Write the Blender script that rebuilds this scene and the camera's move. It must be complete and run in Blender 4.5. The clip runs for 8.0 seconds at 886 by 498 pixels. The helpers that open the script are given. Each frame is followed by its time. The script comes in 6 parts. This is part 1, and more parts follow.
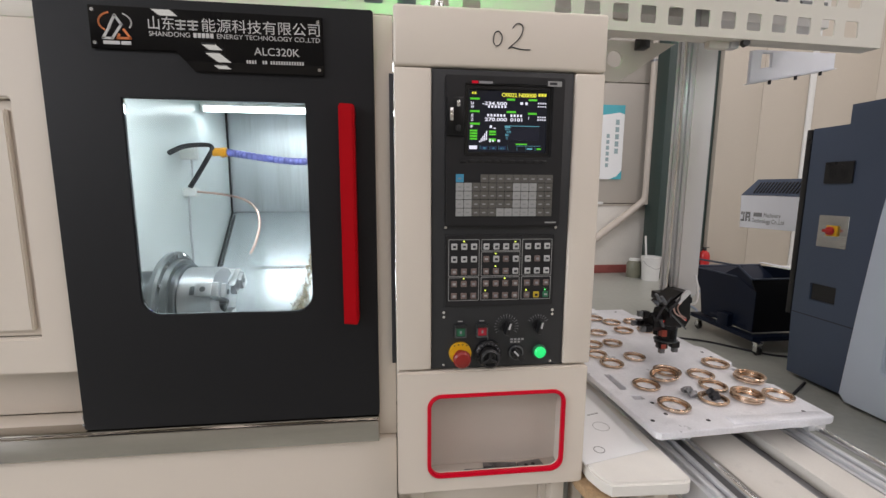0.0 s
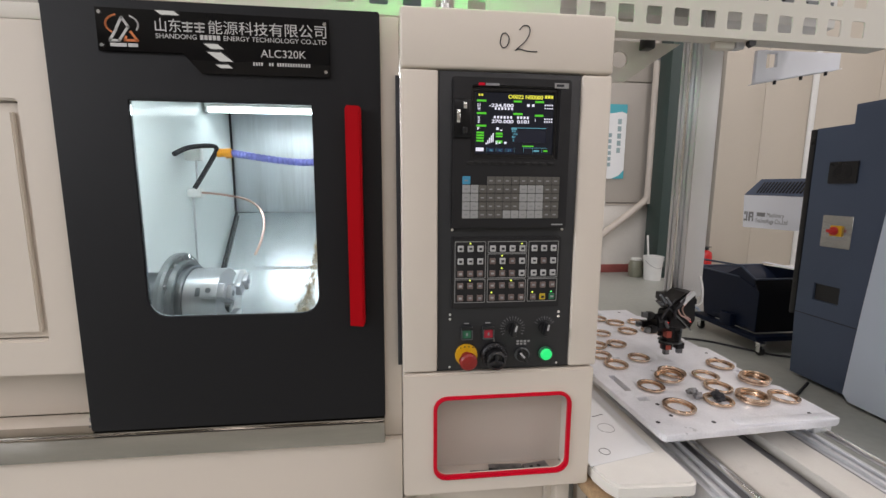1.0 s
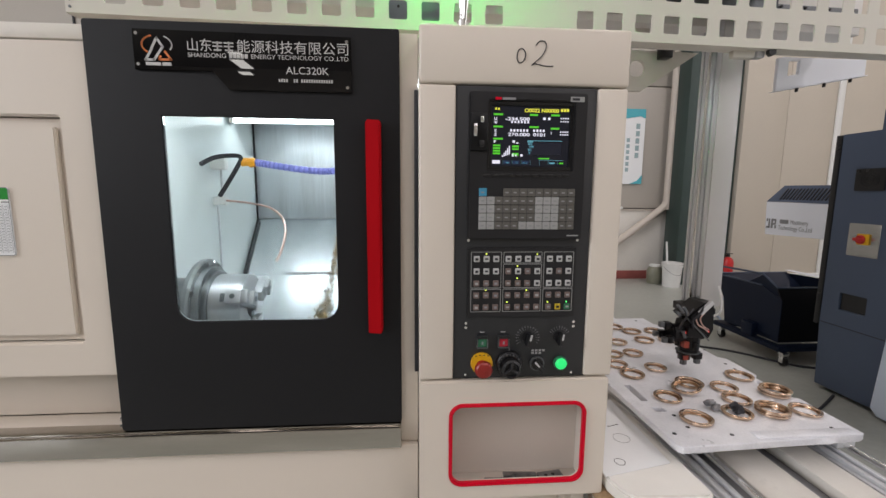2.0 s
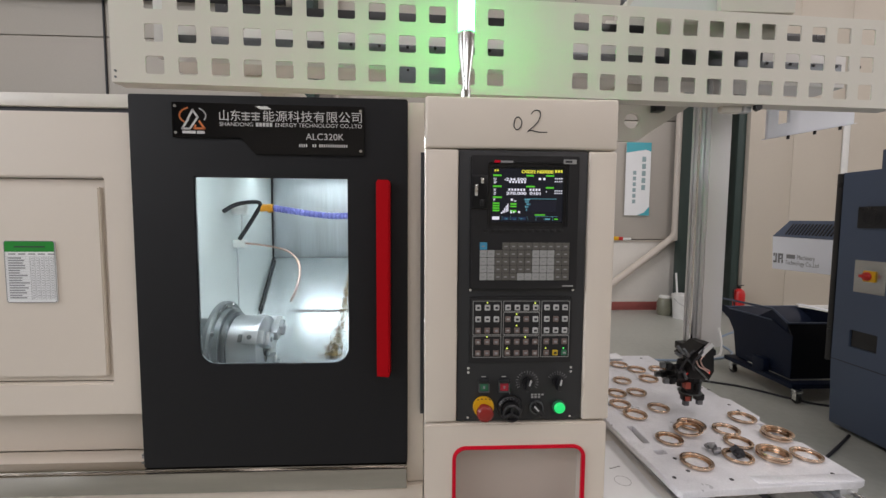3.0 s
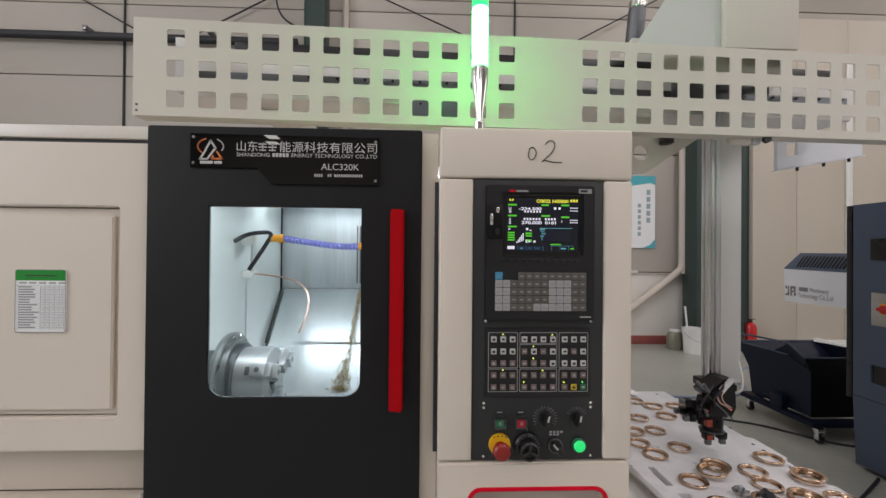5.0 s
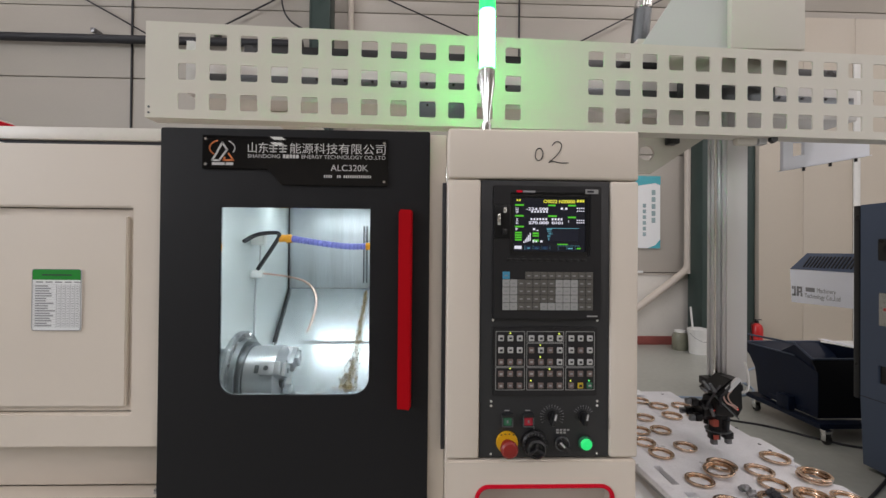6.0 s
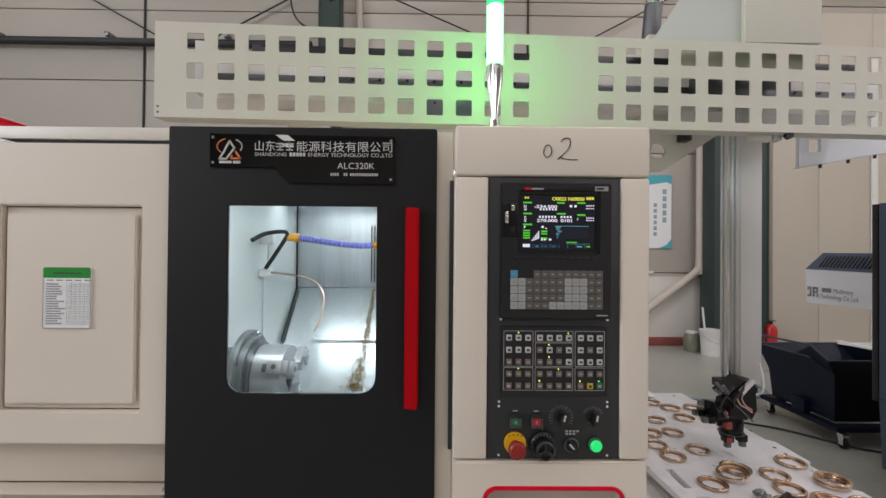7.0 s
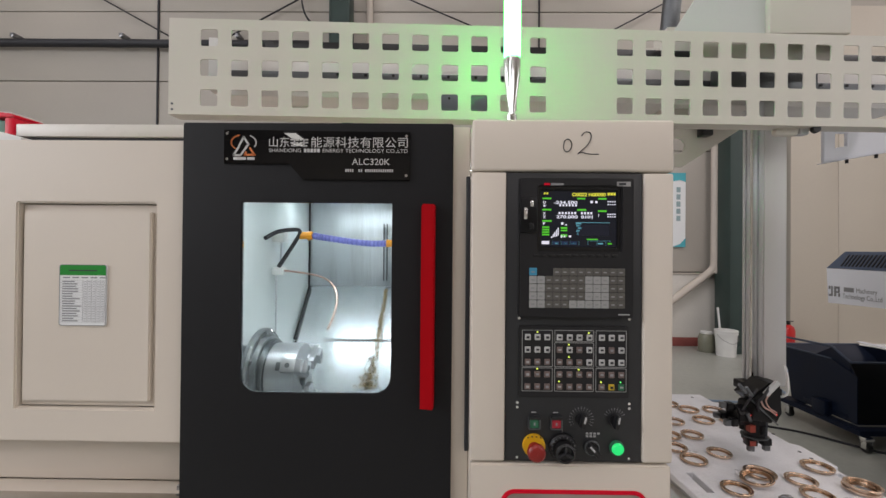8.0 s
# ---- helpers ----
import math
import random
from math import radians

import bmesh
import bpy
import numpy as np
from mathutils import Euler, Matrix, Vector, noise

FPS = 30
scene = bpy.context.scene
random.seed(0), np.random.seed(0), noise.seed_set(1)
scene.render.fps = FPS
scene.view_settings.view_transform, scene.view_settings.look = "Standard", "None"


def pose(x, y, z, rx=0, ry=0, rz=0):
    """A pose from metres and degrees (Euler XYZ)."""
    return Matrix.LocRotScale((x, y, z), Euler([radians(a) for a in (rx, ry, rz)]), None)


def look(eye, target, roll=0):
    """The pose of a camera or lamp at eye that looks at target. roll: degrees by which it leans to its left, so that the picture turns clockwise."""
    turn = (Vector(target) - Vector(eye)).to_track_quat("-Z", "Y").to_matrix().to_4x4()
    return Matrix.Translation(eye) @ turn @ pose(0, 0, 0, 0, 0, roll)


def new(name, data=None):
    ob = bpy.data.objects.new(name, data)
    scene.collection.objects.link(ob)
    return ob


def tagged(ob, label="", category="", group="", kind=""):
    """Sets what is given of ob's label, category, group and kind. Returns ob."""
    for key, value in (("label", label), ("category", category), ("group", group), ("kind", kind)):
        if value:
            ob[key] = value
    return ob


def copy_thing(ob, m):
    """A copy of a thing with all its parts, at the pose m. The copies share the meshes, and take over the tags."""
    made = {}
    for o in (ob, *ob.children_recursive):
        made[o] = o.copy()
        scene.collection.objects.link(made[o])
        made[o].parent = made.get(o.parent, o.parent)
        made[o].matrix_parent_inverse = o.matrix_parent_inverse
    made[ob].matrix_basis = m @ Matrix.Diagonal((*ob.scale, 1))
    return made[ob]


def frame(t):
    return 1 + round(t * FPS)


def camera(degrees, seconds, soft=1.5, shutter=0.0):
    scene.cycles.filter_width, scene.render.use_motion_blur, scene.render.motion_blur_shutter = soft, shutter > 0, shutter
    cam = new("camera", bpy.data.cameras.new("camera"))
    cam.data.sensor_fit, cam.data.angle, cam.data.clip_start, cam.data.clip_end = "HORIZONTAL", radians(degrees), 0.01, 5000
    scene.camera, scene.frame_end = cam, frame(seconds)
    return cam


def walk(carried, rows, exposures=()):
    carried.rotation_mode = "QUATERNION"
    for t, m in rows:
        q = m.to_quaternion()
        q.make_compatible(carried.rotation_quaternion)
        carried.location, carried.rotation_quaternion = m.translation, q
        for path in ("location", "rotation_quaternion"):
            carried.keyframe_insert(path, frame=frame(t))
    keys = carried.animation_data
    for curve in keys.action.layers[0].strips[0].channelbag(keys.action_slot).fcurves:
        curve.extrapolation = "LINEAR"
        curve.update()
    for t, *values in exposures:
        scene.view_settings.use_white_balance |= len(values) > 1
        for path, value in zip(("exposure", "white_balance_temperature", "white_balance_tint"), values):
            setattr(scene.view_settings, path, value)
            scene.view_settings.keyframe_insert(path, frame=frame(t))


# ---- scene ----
cam = camera(93.1, 8.0)
PATH = [
    (0, (-0.082, -0.951, 1.35), (0.141, 1.016, 1.068), 0.3),
    (0.5, (-0.086, -0.956, 1.356), (0.14, 1.011, 1.071), 0.3),
    (1, (-0.094, -0.948, 1.357), (0.124, 1.019, 1.07), 0.3),
    (1.5, (-0.101, -0.961, 1.365), (0.093, 1.009, 1.081), 0.3),
    (1.7, (-0.100, -0.963, 1.370), (0.076, 1.009, 1.090), 0.35),
    (2.8, (-0.094, -1.018, 1.417), (-0.001, 0.971, 1.235), 0.4),
    (3, (-0.089, -1.038, 1.44), (0.009, 0.955, 1.298), 0.4),
    (3.5, (-0.098, -1.045, 1.435), (-0.017, 0.952, 1.375), 0.4),
    (4, (-0.104, -1.024, 1.433), (-0.023, 0.974, 1.42), 0.5),
    (4.5, (-0.109, -1.019, 1.432), (-0.029, 0.979, 1.441), 0.5),
    (6, (-0.125, -1.036, 1.43), (-0.065, 0.963, 1.445), 0.5),
    (6.5, (-0.127, -1.027, 1.426), (-0.09, 0.973, 1.44), 0.5),
    (7, (-0.121, -1.025, 1.425), (-0.102, 0.975, 1.441), 0.5),
    (7.5, (-0.126, -1.016, 1.427), (-0.129, 0.984, 1.44), 0.5),
    (8, (-0.139, -1.003, 1.42), (-0.164, 0.996, 1.432), 0.5),
]
walk(cam, [(t, look(eye, target, roll)) for t, eye, target, roll in PATH],
     [(0, -0.10), (1.7, -0.12), (2.8, -0.24), (3.5, -0.30), (8, -0.27)])

# ---- world, light, exposure ----
world = bpy.data.worlds.new("world")
scene.world = world
world.use_nodes = True
wn = world.node_tree
sky = wn.nodes.new("ShaderNodeTexSky")
sky.sky_type, sky.sun_disc, sky.sun_elevation, sky.sun_rotation = "NISHITA", False, radians(45), radians(160)
wn.links.new(sky.outputs[0], wn.nodes["Background"].inputs[0])
wn.nodes["Background"].inputs[1].default_value = 0.1
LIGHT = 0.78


def area(name, x, y, z, sx, sy, watts, rx, rz=0, tint=(1.0, 0.915, 0.90)):
    d = bpy.data.lights.new(name, "AREA")
    d.shape, d.size, d.size_y, d.energy, d.color = "RECTANGLE", sx, sy, watts * LIGHT, tint
    o = new(name, d)
    o.matrix_world = pose(x, y, z, rx, 0, rz)
    return o


# daylight lamps in four assumed roof openings, all out of view
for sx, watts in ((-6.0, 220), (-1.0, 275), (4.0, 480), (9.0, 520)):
    area("roof_fill_lamp", sx, -3.6, 7.12, 1.1, 16.8, watts, 0)
# and fill lamps in unseen side openings, added to brighten fronts and left-hand faces
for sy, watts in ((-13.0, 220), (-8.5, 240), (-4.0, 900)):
    area("side_fill_lamp", -12.05, sy, 4.8, 3.5, 3.0, watts, 90, -90, (0.94, 0.95, 1.0))
    area("side_fill_lamp", 14.05, sy, 4.8, 3.5, 3.0, 120, 90, 90)
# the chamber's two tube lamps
area("tube_lamp", -0.445, 0.90, 1.648, 0.76, 0.05, 1.9, 0, 0, (0.90, 0.97, 1.0))
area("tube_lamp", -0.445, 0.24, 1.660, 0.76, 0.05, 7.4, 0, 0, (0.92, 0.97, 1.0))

# ---- materials ----
MATS = {}


def mat(name, color, rough=0.5, metal=0.0, vary=0.06, scale=3.0, bump=0.0, fine=60.0, emit=None, power=0.0, stretch=(1, 1, 1), coat=0.0, wear=0.0, spec=0.5):
    """A node material: colour broken up at two scales, roughness to match, fine relief."""
    if name in MATS:
        return MATS[name]
    m = bpy.data.materials.new(name)
    m.use_nodes = True
    t, L = m.node_tree, m.node_tree.links
    b = t.nodes["Principled BSDF"]
    b.inputs["Roughness"].default_value, b.inputs["Metallic"].default_value = rough, metal
    b.inputs["Coat Weight"].default_value = coat
    b.inputs["Specular IOR Level"].default_value = spec
    co, mp = t.nodes.new("ShaderNodeTexCoord"), t.nodes.new("ShaderNodeMapping")
    mp.inputs["Scale"].default_value = stretch
    L.new(co.outputs["Object"], mp.inputs[0])
    big, small = t.nodes.new("ShaderNodeTexNoise"), t.nodes.new("ShaderNodeTexNoise")
    for n, s in ((big, scale), (small, fine)):
        n.inputs["Scale"].default_value, n.inputs["Detail"].default_value = s, 4
        L.new(mp.outputs[0], n.inputs["Vector"])
    mix = t.nodes.new("ShaderNodeMix")
    mix.data_type = "FLOAT"
    mix.inputs[0].default_value = 0.35
    L.new(big.outputs[0], mix.inputs[2])
    L.new(small.outputs[0], mix.inputs[3])
    ramp = t.nodes.new("ShaderNodeValToRGB")
    ramp.color_ramp.elements[0].position, ramp.color_ramp.elements[1].position = 0.3, 0.7
    ramp.color_ramp.elements[0].color = (*[c * (1 - vary) for c in color], 1)
    ramp.color_ramp.elements[1].color = (*[min(1, c * (1 + vary)) for c in color], 1)
    L.new(mix.outputs[0], ramp.inputs[0])
    out = ramp.outputs[0]
    if wear:
        mus = t.nodes.new("ShaderNodeTexNoise")
        mus.inputs["Scale"].default_value, mus.inputs["Detail"].default_value, mus.inputs["Roughness"].default_value = scale * 2.3, 8, 0.7
        L.new(mp.outputs[0], mus.inputs["Vector"])
        r2 = t.nodes.new("ShaderNodeValToRGB")
        r2.color_ramp.elements[0].position, r2.color_ramp.elements[1].position = 0.56, 0.74
        r2.color_ramp.elements[0].color, r2.color_ramp.elements[1].color = (0, 0, 0, 1), (wear, wear, wear, 1)
        L.new(mus.outputs[0], r2.inputs[0])
        mc = t.nodes.new("ShaderNodeMix")
        mc.data_type = "RGBA"
        L.new(r2.outputs[0], mc.inputs[0])
        L.new(out, mc.inputs[6])
        mc.inputs[7].default_value = (*[c * 0.55 for c in color], 1)
        out = mc.outputs[2]
    L.new(out, b.inputs["Base Color"])
    rr = t.nodes.new("ShaderNodeMapRange")
    rr.inputs[3].default_value, rr.inputs[4].default_value = max(0.02, rough - 0.08), min(1, rough + 0.08)
    L.new(big.outputs[0], rr.inputs[0])
    L.new(rr.outputs[0], b.inputs["Roughness"])
    if bump:
        bp = t.nodes.new("ShaderNodeBump")
        bp.inputs["Strength"].default_value, bp.inputs["Distance"].default_value = bump, 0.002
        L.new(small.outputs[0], bp.inputs["Height"])
        L.new(bp.outputs[0], b.inputs["Normal"])
    if emit:
        b.inputs["Emission Color"].default_value, b.inputs["Emission Strength"].default_value = (*emit, 1), power
    MATS[name] = m
    return m


M_BEIGE = mat("cream_powder_coat", (0.68, 0.61, 0.530), 0.42, 0, 0.025, 2.0, 0.12, 500)
M_COVER = mat("white_sheet_cover", (0.65, 0.62, 0.57), 0.45, 0, 0.06, 5.0, 0.1, 300, wear=0.35)
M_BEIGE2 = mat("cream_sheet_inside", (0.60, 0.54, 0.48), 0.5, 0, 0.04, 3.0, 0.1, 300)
M_BEAM = mat("ivory_powder_coat", (0.62, 0.59, 0.525), 0.45, 0, 0.02, 2.0, 0.1, 500)
M_CHAR = mat("charcoal_powder_coat", (0.010, 0.010, 0.0115), 0.48, 0, 0.08, 4.0, 0.3, 700, spec=0.25)
M_PANEL = mat("anthracite_panel", (0.021, 0.0215, 0.0235), 0.45, 0, 0.06, 5.0, 0.15, 700)
M_BEZEL = mat("black_bezel", (0.009, 0.009, 0.011), 0.4, 0, 0.08, 6.0, 0.1, 600)
M_BLACK = mat("black_plastic", (0.010, 0.010, 0.011), 0.3, 0, 0.1, 8.0, 0.1, 300)
M_RED = mat("red_enamel", (0.40, 0.001, 0.006), 0.5, 0, 0.05, 4.0, 0.05, 300, spec=0.12)
M_REDTRIM = mat("red_rubber_trim", (0.62, 0.003, 0.025), 0.4, 0, 0.08, 8.0, 0.1, 300, spec=0.2)
M_GLOSS = mat("black_acrylic", (0.004, 0.004, 0.005), 0.03, 0, 0.05, 4.0)
for link in list(M_GLOSS.node_tree.nodes["Principled BSDF"].inputs["Roughness"].links):
    M_GLOSS.node_tree.links.remove(link)
M_GLOSS.node_tree.nodes["Principled BSDF"].inputs["Roughness"].default_value = 0.012
M_STEEL = mat("brushed_stainless", (0.56, 0.56, 0.55), 0.24, 1, 0.10, 3.0, 0.12, 90, stretch=(1, 1, 14))
M_STEELB = mat("brushed_stainless_long", (0.50, 0.47, 0.43), 0.10, 1, 0.10, 2.0, 0.02, 90, stretch=(0.6, 1, 16))
M_CHROME = mat("bright_chrome", (0.84, 0.84, 0.83), 0.16, 1, 0.03, 6.0)
M_STEELC = mat("bright_stainless", (0.58, 0.60, 0.62), 0.22, 0.85, 0.10, 2.2, 0.015, 40, stretch=(6, 0.5, 0.5))
M_STEELV = mat("brushed_back_guard", (0.62, 0.64, 0.67), 0.42, 0.70, 0.20, 1.6, 0.02, 26, stretch=(9, 1, 0.35))
M_SPINDLE = mat("glossy_enclosure_enamel", (0.72, 0.77, 0.77), 0.20, 0, 0.05, 4.0, 0.008, 120)
M_WHITEBOX = mat("cool_white_paint", (0.82, 0.84, 0.90), 0.45, 0, 0.03, 3.0, 0.1, 400)
M_ALU = mat("anodised_aluminium", (0.68, 0.69, 0.71), 0.36, 0.5, 0.06, 5.0, 0.05, 200, stretch=(1, 1, 0.2))
M_TRAY = mat("milled_aluminium_plate", (0.78, 0.785, 0.82), 0.30, 0.22, 0.13, 9.0, 0.12, 160, wear=0.35)
M_BRONZE = mat("turned_bronze", (0.62, 0.46, 0.34), 0.24, 1, 0.28, 22.0, 0.05, 200)
bt = M_BRONZE.node_tree
binfo, btint, bmul = bt.nodes.new("ShaderNodeObjectInfo"), bt.nodes.new("ShaderNodeValToRGB"), bt.nodes.new("ShaderNodeMix")
bmul.data_type, bmul.blend_type = "RGBA", "MULTIPLY"
bmul.inputs[0].default_value = 1.0
btint.color_ramp.elements[0].color, btint.color_ramp.elements[1].color = (0.80, 0.76, 0.70, 1), (1.12, 1.20, 1.30, 1)
bsrc = bt.nodes["Principled BSDF"].inputs["Base Color"].links[0].from_socket
bt.links.new(binfo.outputs["Random"], btint.inputs[0])
bt.links.new(bsrc, bmul.inputs[6])
bt.links.new(btint.outputs[0], bmul.inputs[7])
bt.links.new(bmul.outputs[2], bt.nodes["Principled BSDF"].inputs["Base Color"])
M_CHIP = mat("steel_swarf", (0.25, 0.25, 0.26), 0.35, 1, 0.3, 30.0)
M_BRASSCHIP = mat("bronze_swarf", (0.52, 0.37, 0.17), 0.42, 0.5, 0.35, 40.0)
M_GUN = mat("dark_cast_iron", (0.17, 0.18, 0.19), 0.34, 0.9, 0.15, 10.0, 0.2, 150, wear=0.4)
M_FLANGE = mat("wet_cast_steel", (0.20, 0.215, 0.225), 0.36, 0.45, 0.25, 12.0, 0.3, 120, wear=0.4)
M_JET = mat("jet_black_aluminium", (0.004, 0.004, 0.005), 0.34, 0, 0.1, 20.0, 0.1, 300, spec=0.3)
M_CHUCK = mat("ground_steel", (0.54, 0.55, 0.57), 0.30, 0.80, 0.10, 8.0, 0.1, 200)
M_LINER = mat("pale_enclosure_enamel", (0.74, 0.80, 0.80), 0.35, 0, 0.05, 5.0, 0.1, 200, wear=0.12)
M_BLUEHOSE = mat("violet_blue_plastic", (0.20, 0.21, 0.62), 0.35, 0, 0.06, 20.0)
M_ORANGE = mat("orange_plastic", (0.85, 0.36, 0.02), 0.35, 0, 0.06, 20.0)
M_COPPER = mat("copper_tube", (0.62, 0.42, 0.36), 0.3, 0.8, 0.08, 20.0)
M_RAILW = mat("white_beam_paint", (0.80, 0.78, 0.75), 0.45, 0, 0.03, 3.0, 0.1, 300)
M_PROFW = mat("pale_anodised_cover", (0.56, 0.55, 0.54), 0.42, 0.2, 0.04, 4.0, 0.05, 200)
# the beam's ivory with the cool green light on that side mixed into it
M_GUSSET = mat("tinted_ivory_paint", (0.56, 0.58, 0.56), 0.45, 0, 0.03, 3.0, 0.1, 300)
M_GREYBOX = mat("blue_grey_box", (0.24, 0.27, 0.32), 0.45, 0, 0.05, 6.0)
M_WHITEPL = mat("white_plastic", (0.72, 0.72, 0.70), 0.45, 0, 0.05, 10.0, 0.1, 200)
M_POLY = mat("white_foam_board", (0.78, 0.76, 0.71), 0.6, 0, 0.04, 12.0, 0.3, 250)
M_CHIPB = mat("raw_chipboard", (0.40, 0.27, 0.15), 0.8, 0, 0.3, 60.0, 0.8, 180)
M_PAPER = mat("white_paper", (0.83, 0.84, 0.85), 0.7, 0, 0.02, 5.0)
M_INK = mat("black_ink", (0.02, 0.02, 0.025), 0.6)
M_POSTINK = mat("faded_teal_ink", (0.30, 0.40, 0.42), 0.6)
M_JAR = mat("dusty_green_glass", (0.20, 0.20, 0.15), 0.3, 0, 0.2, 8.0)
M_GREYINK = mat("grey_ink", (0.25, 0.25, 0.26), 0.6)
M_KEYW = mat("white_key_film", (0.31, 0.31, 0.305), 0.45, 0, 0.04, 30.0)
M_KEYG = mat("taupe_key_film", (0.098, 0.092, 0.082), 0.45, 0, 0.05, 30.0)
M_KEYB = mat("blue_key_film", (0.05, 0.26, 0.42), 0.45, 0, 0.05, 30.0)
M_KEYBR = mat("brown_key", (0.15, 0.11, 0.10), 0.5, 0, 0.06, 30.0)
M_KEYL = mat("lit_white_key", (0.46, 0.46, 0.455), 0.45, 0, 0.04, 30.0)
M_KEYY = mat("yellow_key", (0.50, 0.36, 0.02), 0.45, 0, 0.04, 30.0)
M_KEYGR = mat("green_key", (0.025, 0.14, 0.07), 0.45, 0, 0.04, 30.0)
M_YEL = mat("yellow_plastic", (0.70, 0.38, 0.01), 0.4, 0, 0.04, 20.0)
M_REDB = mat("red_button", (0.24, 0.014, 0.010), 0.4, 0, 0.04, 20.0)
M_REDK = mat("red_key", (0.38, 0.012, 0.03), 0.4, 0, 0.04, 20.0)
M_LINE = mat("white_print", (0.34, 0.34, 0.335), 0.6)
M_SILVER = mat("silver_print", (0.52, 0.51, 0.50), 0.45, 0.2)
M_LABEL = mat("orange_red_label", (0.30, 0.05, 0.03), 0.5)
M_LOGO = mat("orange_print", (0.62, 0.17, 0.04), 0.45)
M_LEDY = mat("lit_yellow_led", (0.6, 0.6, 0.1), 0.4, emit=(0.75, 1.0, 0.10), power=1.2)
M_LEDG = mat("lit_green_led", (0.1, 0.6, 0.1), 0.4, emit=(0.10, 1.0, 0.20), power=1.2)
M_GLOWG = mat("lit_green_button", (0.02, 0.5, 0.15), 0.3, emit=(0.01, 0.60, 0.13), power=1.0)
M_SCR = mat("dark_lcd", (0.006, 0.007, 0.012), 0.12, emit=(0.005, 0.006, 0.010), power=1.0)
M_SW = mat("lcd_white", (0.1, 0.1, 0.1), 0.3, emit=(0.80, 0.78, 0.90), power=1.1)
M_SY = mat("lcd_yellow", (0.1, 0.1, 0.1), 0.3, emit=(0.85, 0.80, 0.02), power=1.0)
M_SG = mat("lcd_green", (0.02, 0.1, 0.02), 0.3, emit=(0.12, 0.75, 0.03), power=0.75)
M_SC = mat("lcd_cyan", (0.02, 0.1, 0.1), 0.3, emit=(0.20, 0.55, 0.70), power=0.6)
M_SBL = mat("lcd_soft_key", (0.01, 0.012, 0.03), 0.3, emit=(0.008, 0.02, 0.05), power=1.0)
M_SB = mat("lcd_blue", (0.008, 0.009, 0.02), 0.3, emit=(0.004, 0.005, 0.008), power=1.0)
M_TOWER = mat("lit_green_lens", (0.05, 0.7, 0.2), 0.3, emit=(0.012, 1.0, 0.14), power=1.8)
M_TOWERC = mat("lit_white_diode", (0.8, 0.9, 0.8), 0.3, emit=(0.032, 1.0, 0.10), power=31.0)
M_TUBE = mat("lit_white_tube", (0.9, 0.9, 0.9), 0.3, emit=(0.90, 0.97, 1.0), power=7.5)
M_PANELLAMP = mat("lit_diffuser", (0.9, 0.9, 0.9), 0.4, emit=(1.0, 0.96, 0.90), power=12.0)
M_REDLED = mat("lit_red_led", (0.5, 0.05, 0.05), 0.4, emit=(1.0, 0.05, 0.03), power=1.5)
M_NAVY = mat("slate_blue_paint", (0.060, 0.082, 0.130), 0.42, 0, 0.06, 4.0, 0.2, 500)
M_NAVYD = mat("dark_navy_paint", (0.005, 0.010, 0.027), 0.45, 0, 0.15, 6.0, 0.2, 200, wear=0.3, spec=0.22)
M_PALEB = mat("pale_blue_grey_paint", (0.56, 0.63, 0.74), 0.45, 0, 0.03, 3.0, 0.1, 500)
M_FLOOR = mat("worn_green_grey_epoxy", (0.36, 0.37, 0.335), 0.36, 0, 0.16, 0.7, 0.15, 20, wear=0.35)
M_WALLP = mat("beige_wall_panel", (0.53, 0.475, 0.40), 0.55, 0, 0.04, 0.6, 0.05, 60)
M_WALLD = mat("taupe_wall_sheet", (0.44, 0.405, 0.36), 0.6, 0, 0.06, 0.5, 0.05, 60)
M_WALLW = mat("white_plaster", (0.66, 0.63, 0.58), 0.75, 0, 0.07, 1.5, 0.4, 40, wear=0.2)
M_WALLR = mat("oxide_red_skirting", (0.26, 0.07, 0.06), 0.6, 0, 0.2, 4.0, 0.2, 60, wear=0.3)
M_GREEN = mat("dark_green_steel_paint", (0.030, 0.052, 0.047), 0.45, 0, 0.12, 3.0, 0.1, 80, wear=0.25)
M_PVC = mat("ivory_pvc", (0.55, 0.49, 0.43), 0.45, 0, 0.05, 4.0)
M_CONC = mat("grey_concrete", (0.30, 0.29, 0.27), 0.85, 0, 0.12, 1.0, 0.4, 40)
M_TEAL = mat("teal_print", (0.08, 0.42, 0.50), 0.6, 0, 0.05, 6.0)
M_GREENP = mat("green_print", (0.015, 0.25, 0.03), 0.5, 0, 0.05, 6.0, spec=0.2)
M_RUST = mat("dark_cable_rubber", (0.02, 0.02, 0.025), 0.6)
M_CABLEB = mat("blue_grey_hose", (0.25, 0.32, 0.42), 0.5)
M_CASE = mat("dull_green_case", (0.14, 0.27, 0.22), 0.55, 0, 0.08, 6.0, 0.2, 200)
M_EXT = mat("extinguisher_red", (0.50, 0.02, 0.02), 0.3, 0, 0.05, 6.0)
M_GLASS = bpy.data.materials.new("clear_polycarbonate")
M_GLASS.use_nodes = True
gt = M_GLASS.node_tree
gt.nodes.remove(gt.nodes["Principled BSDF"])
g1, g2, gm, gf = (gt.nodes.new("ShaderNodeBsdf" + k) for k in ("Transparent", "Glossy")), None, gt.nodes.new("ShaderNodeMixShader"), gt.nodes.new("ShaderNodeFresnel")
ga, gb = g1
ga.inputs[0].default_value = (0.93, 0.96, 0.96, 1)
gb.inputs["Roughness"].default_value = 0.03
gf.inputs[0].default_value = 1.25
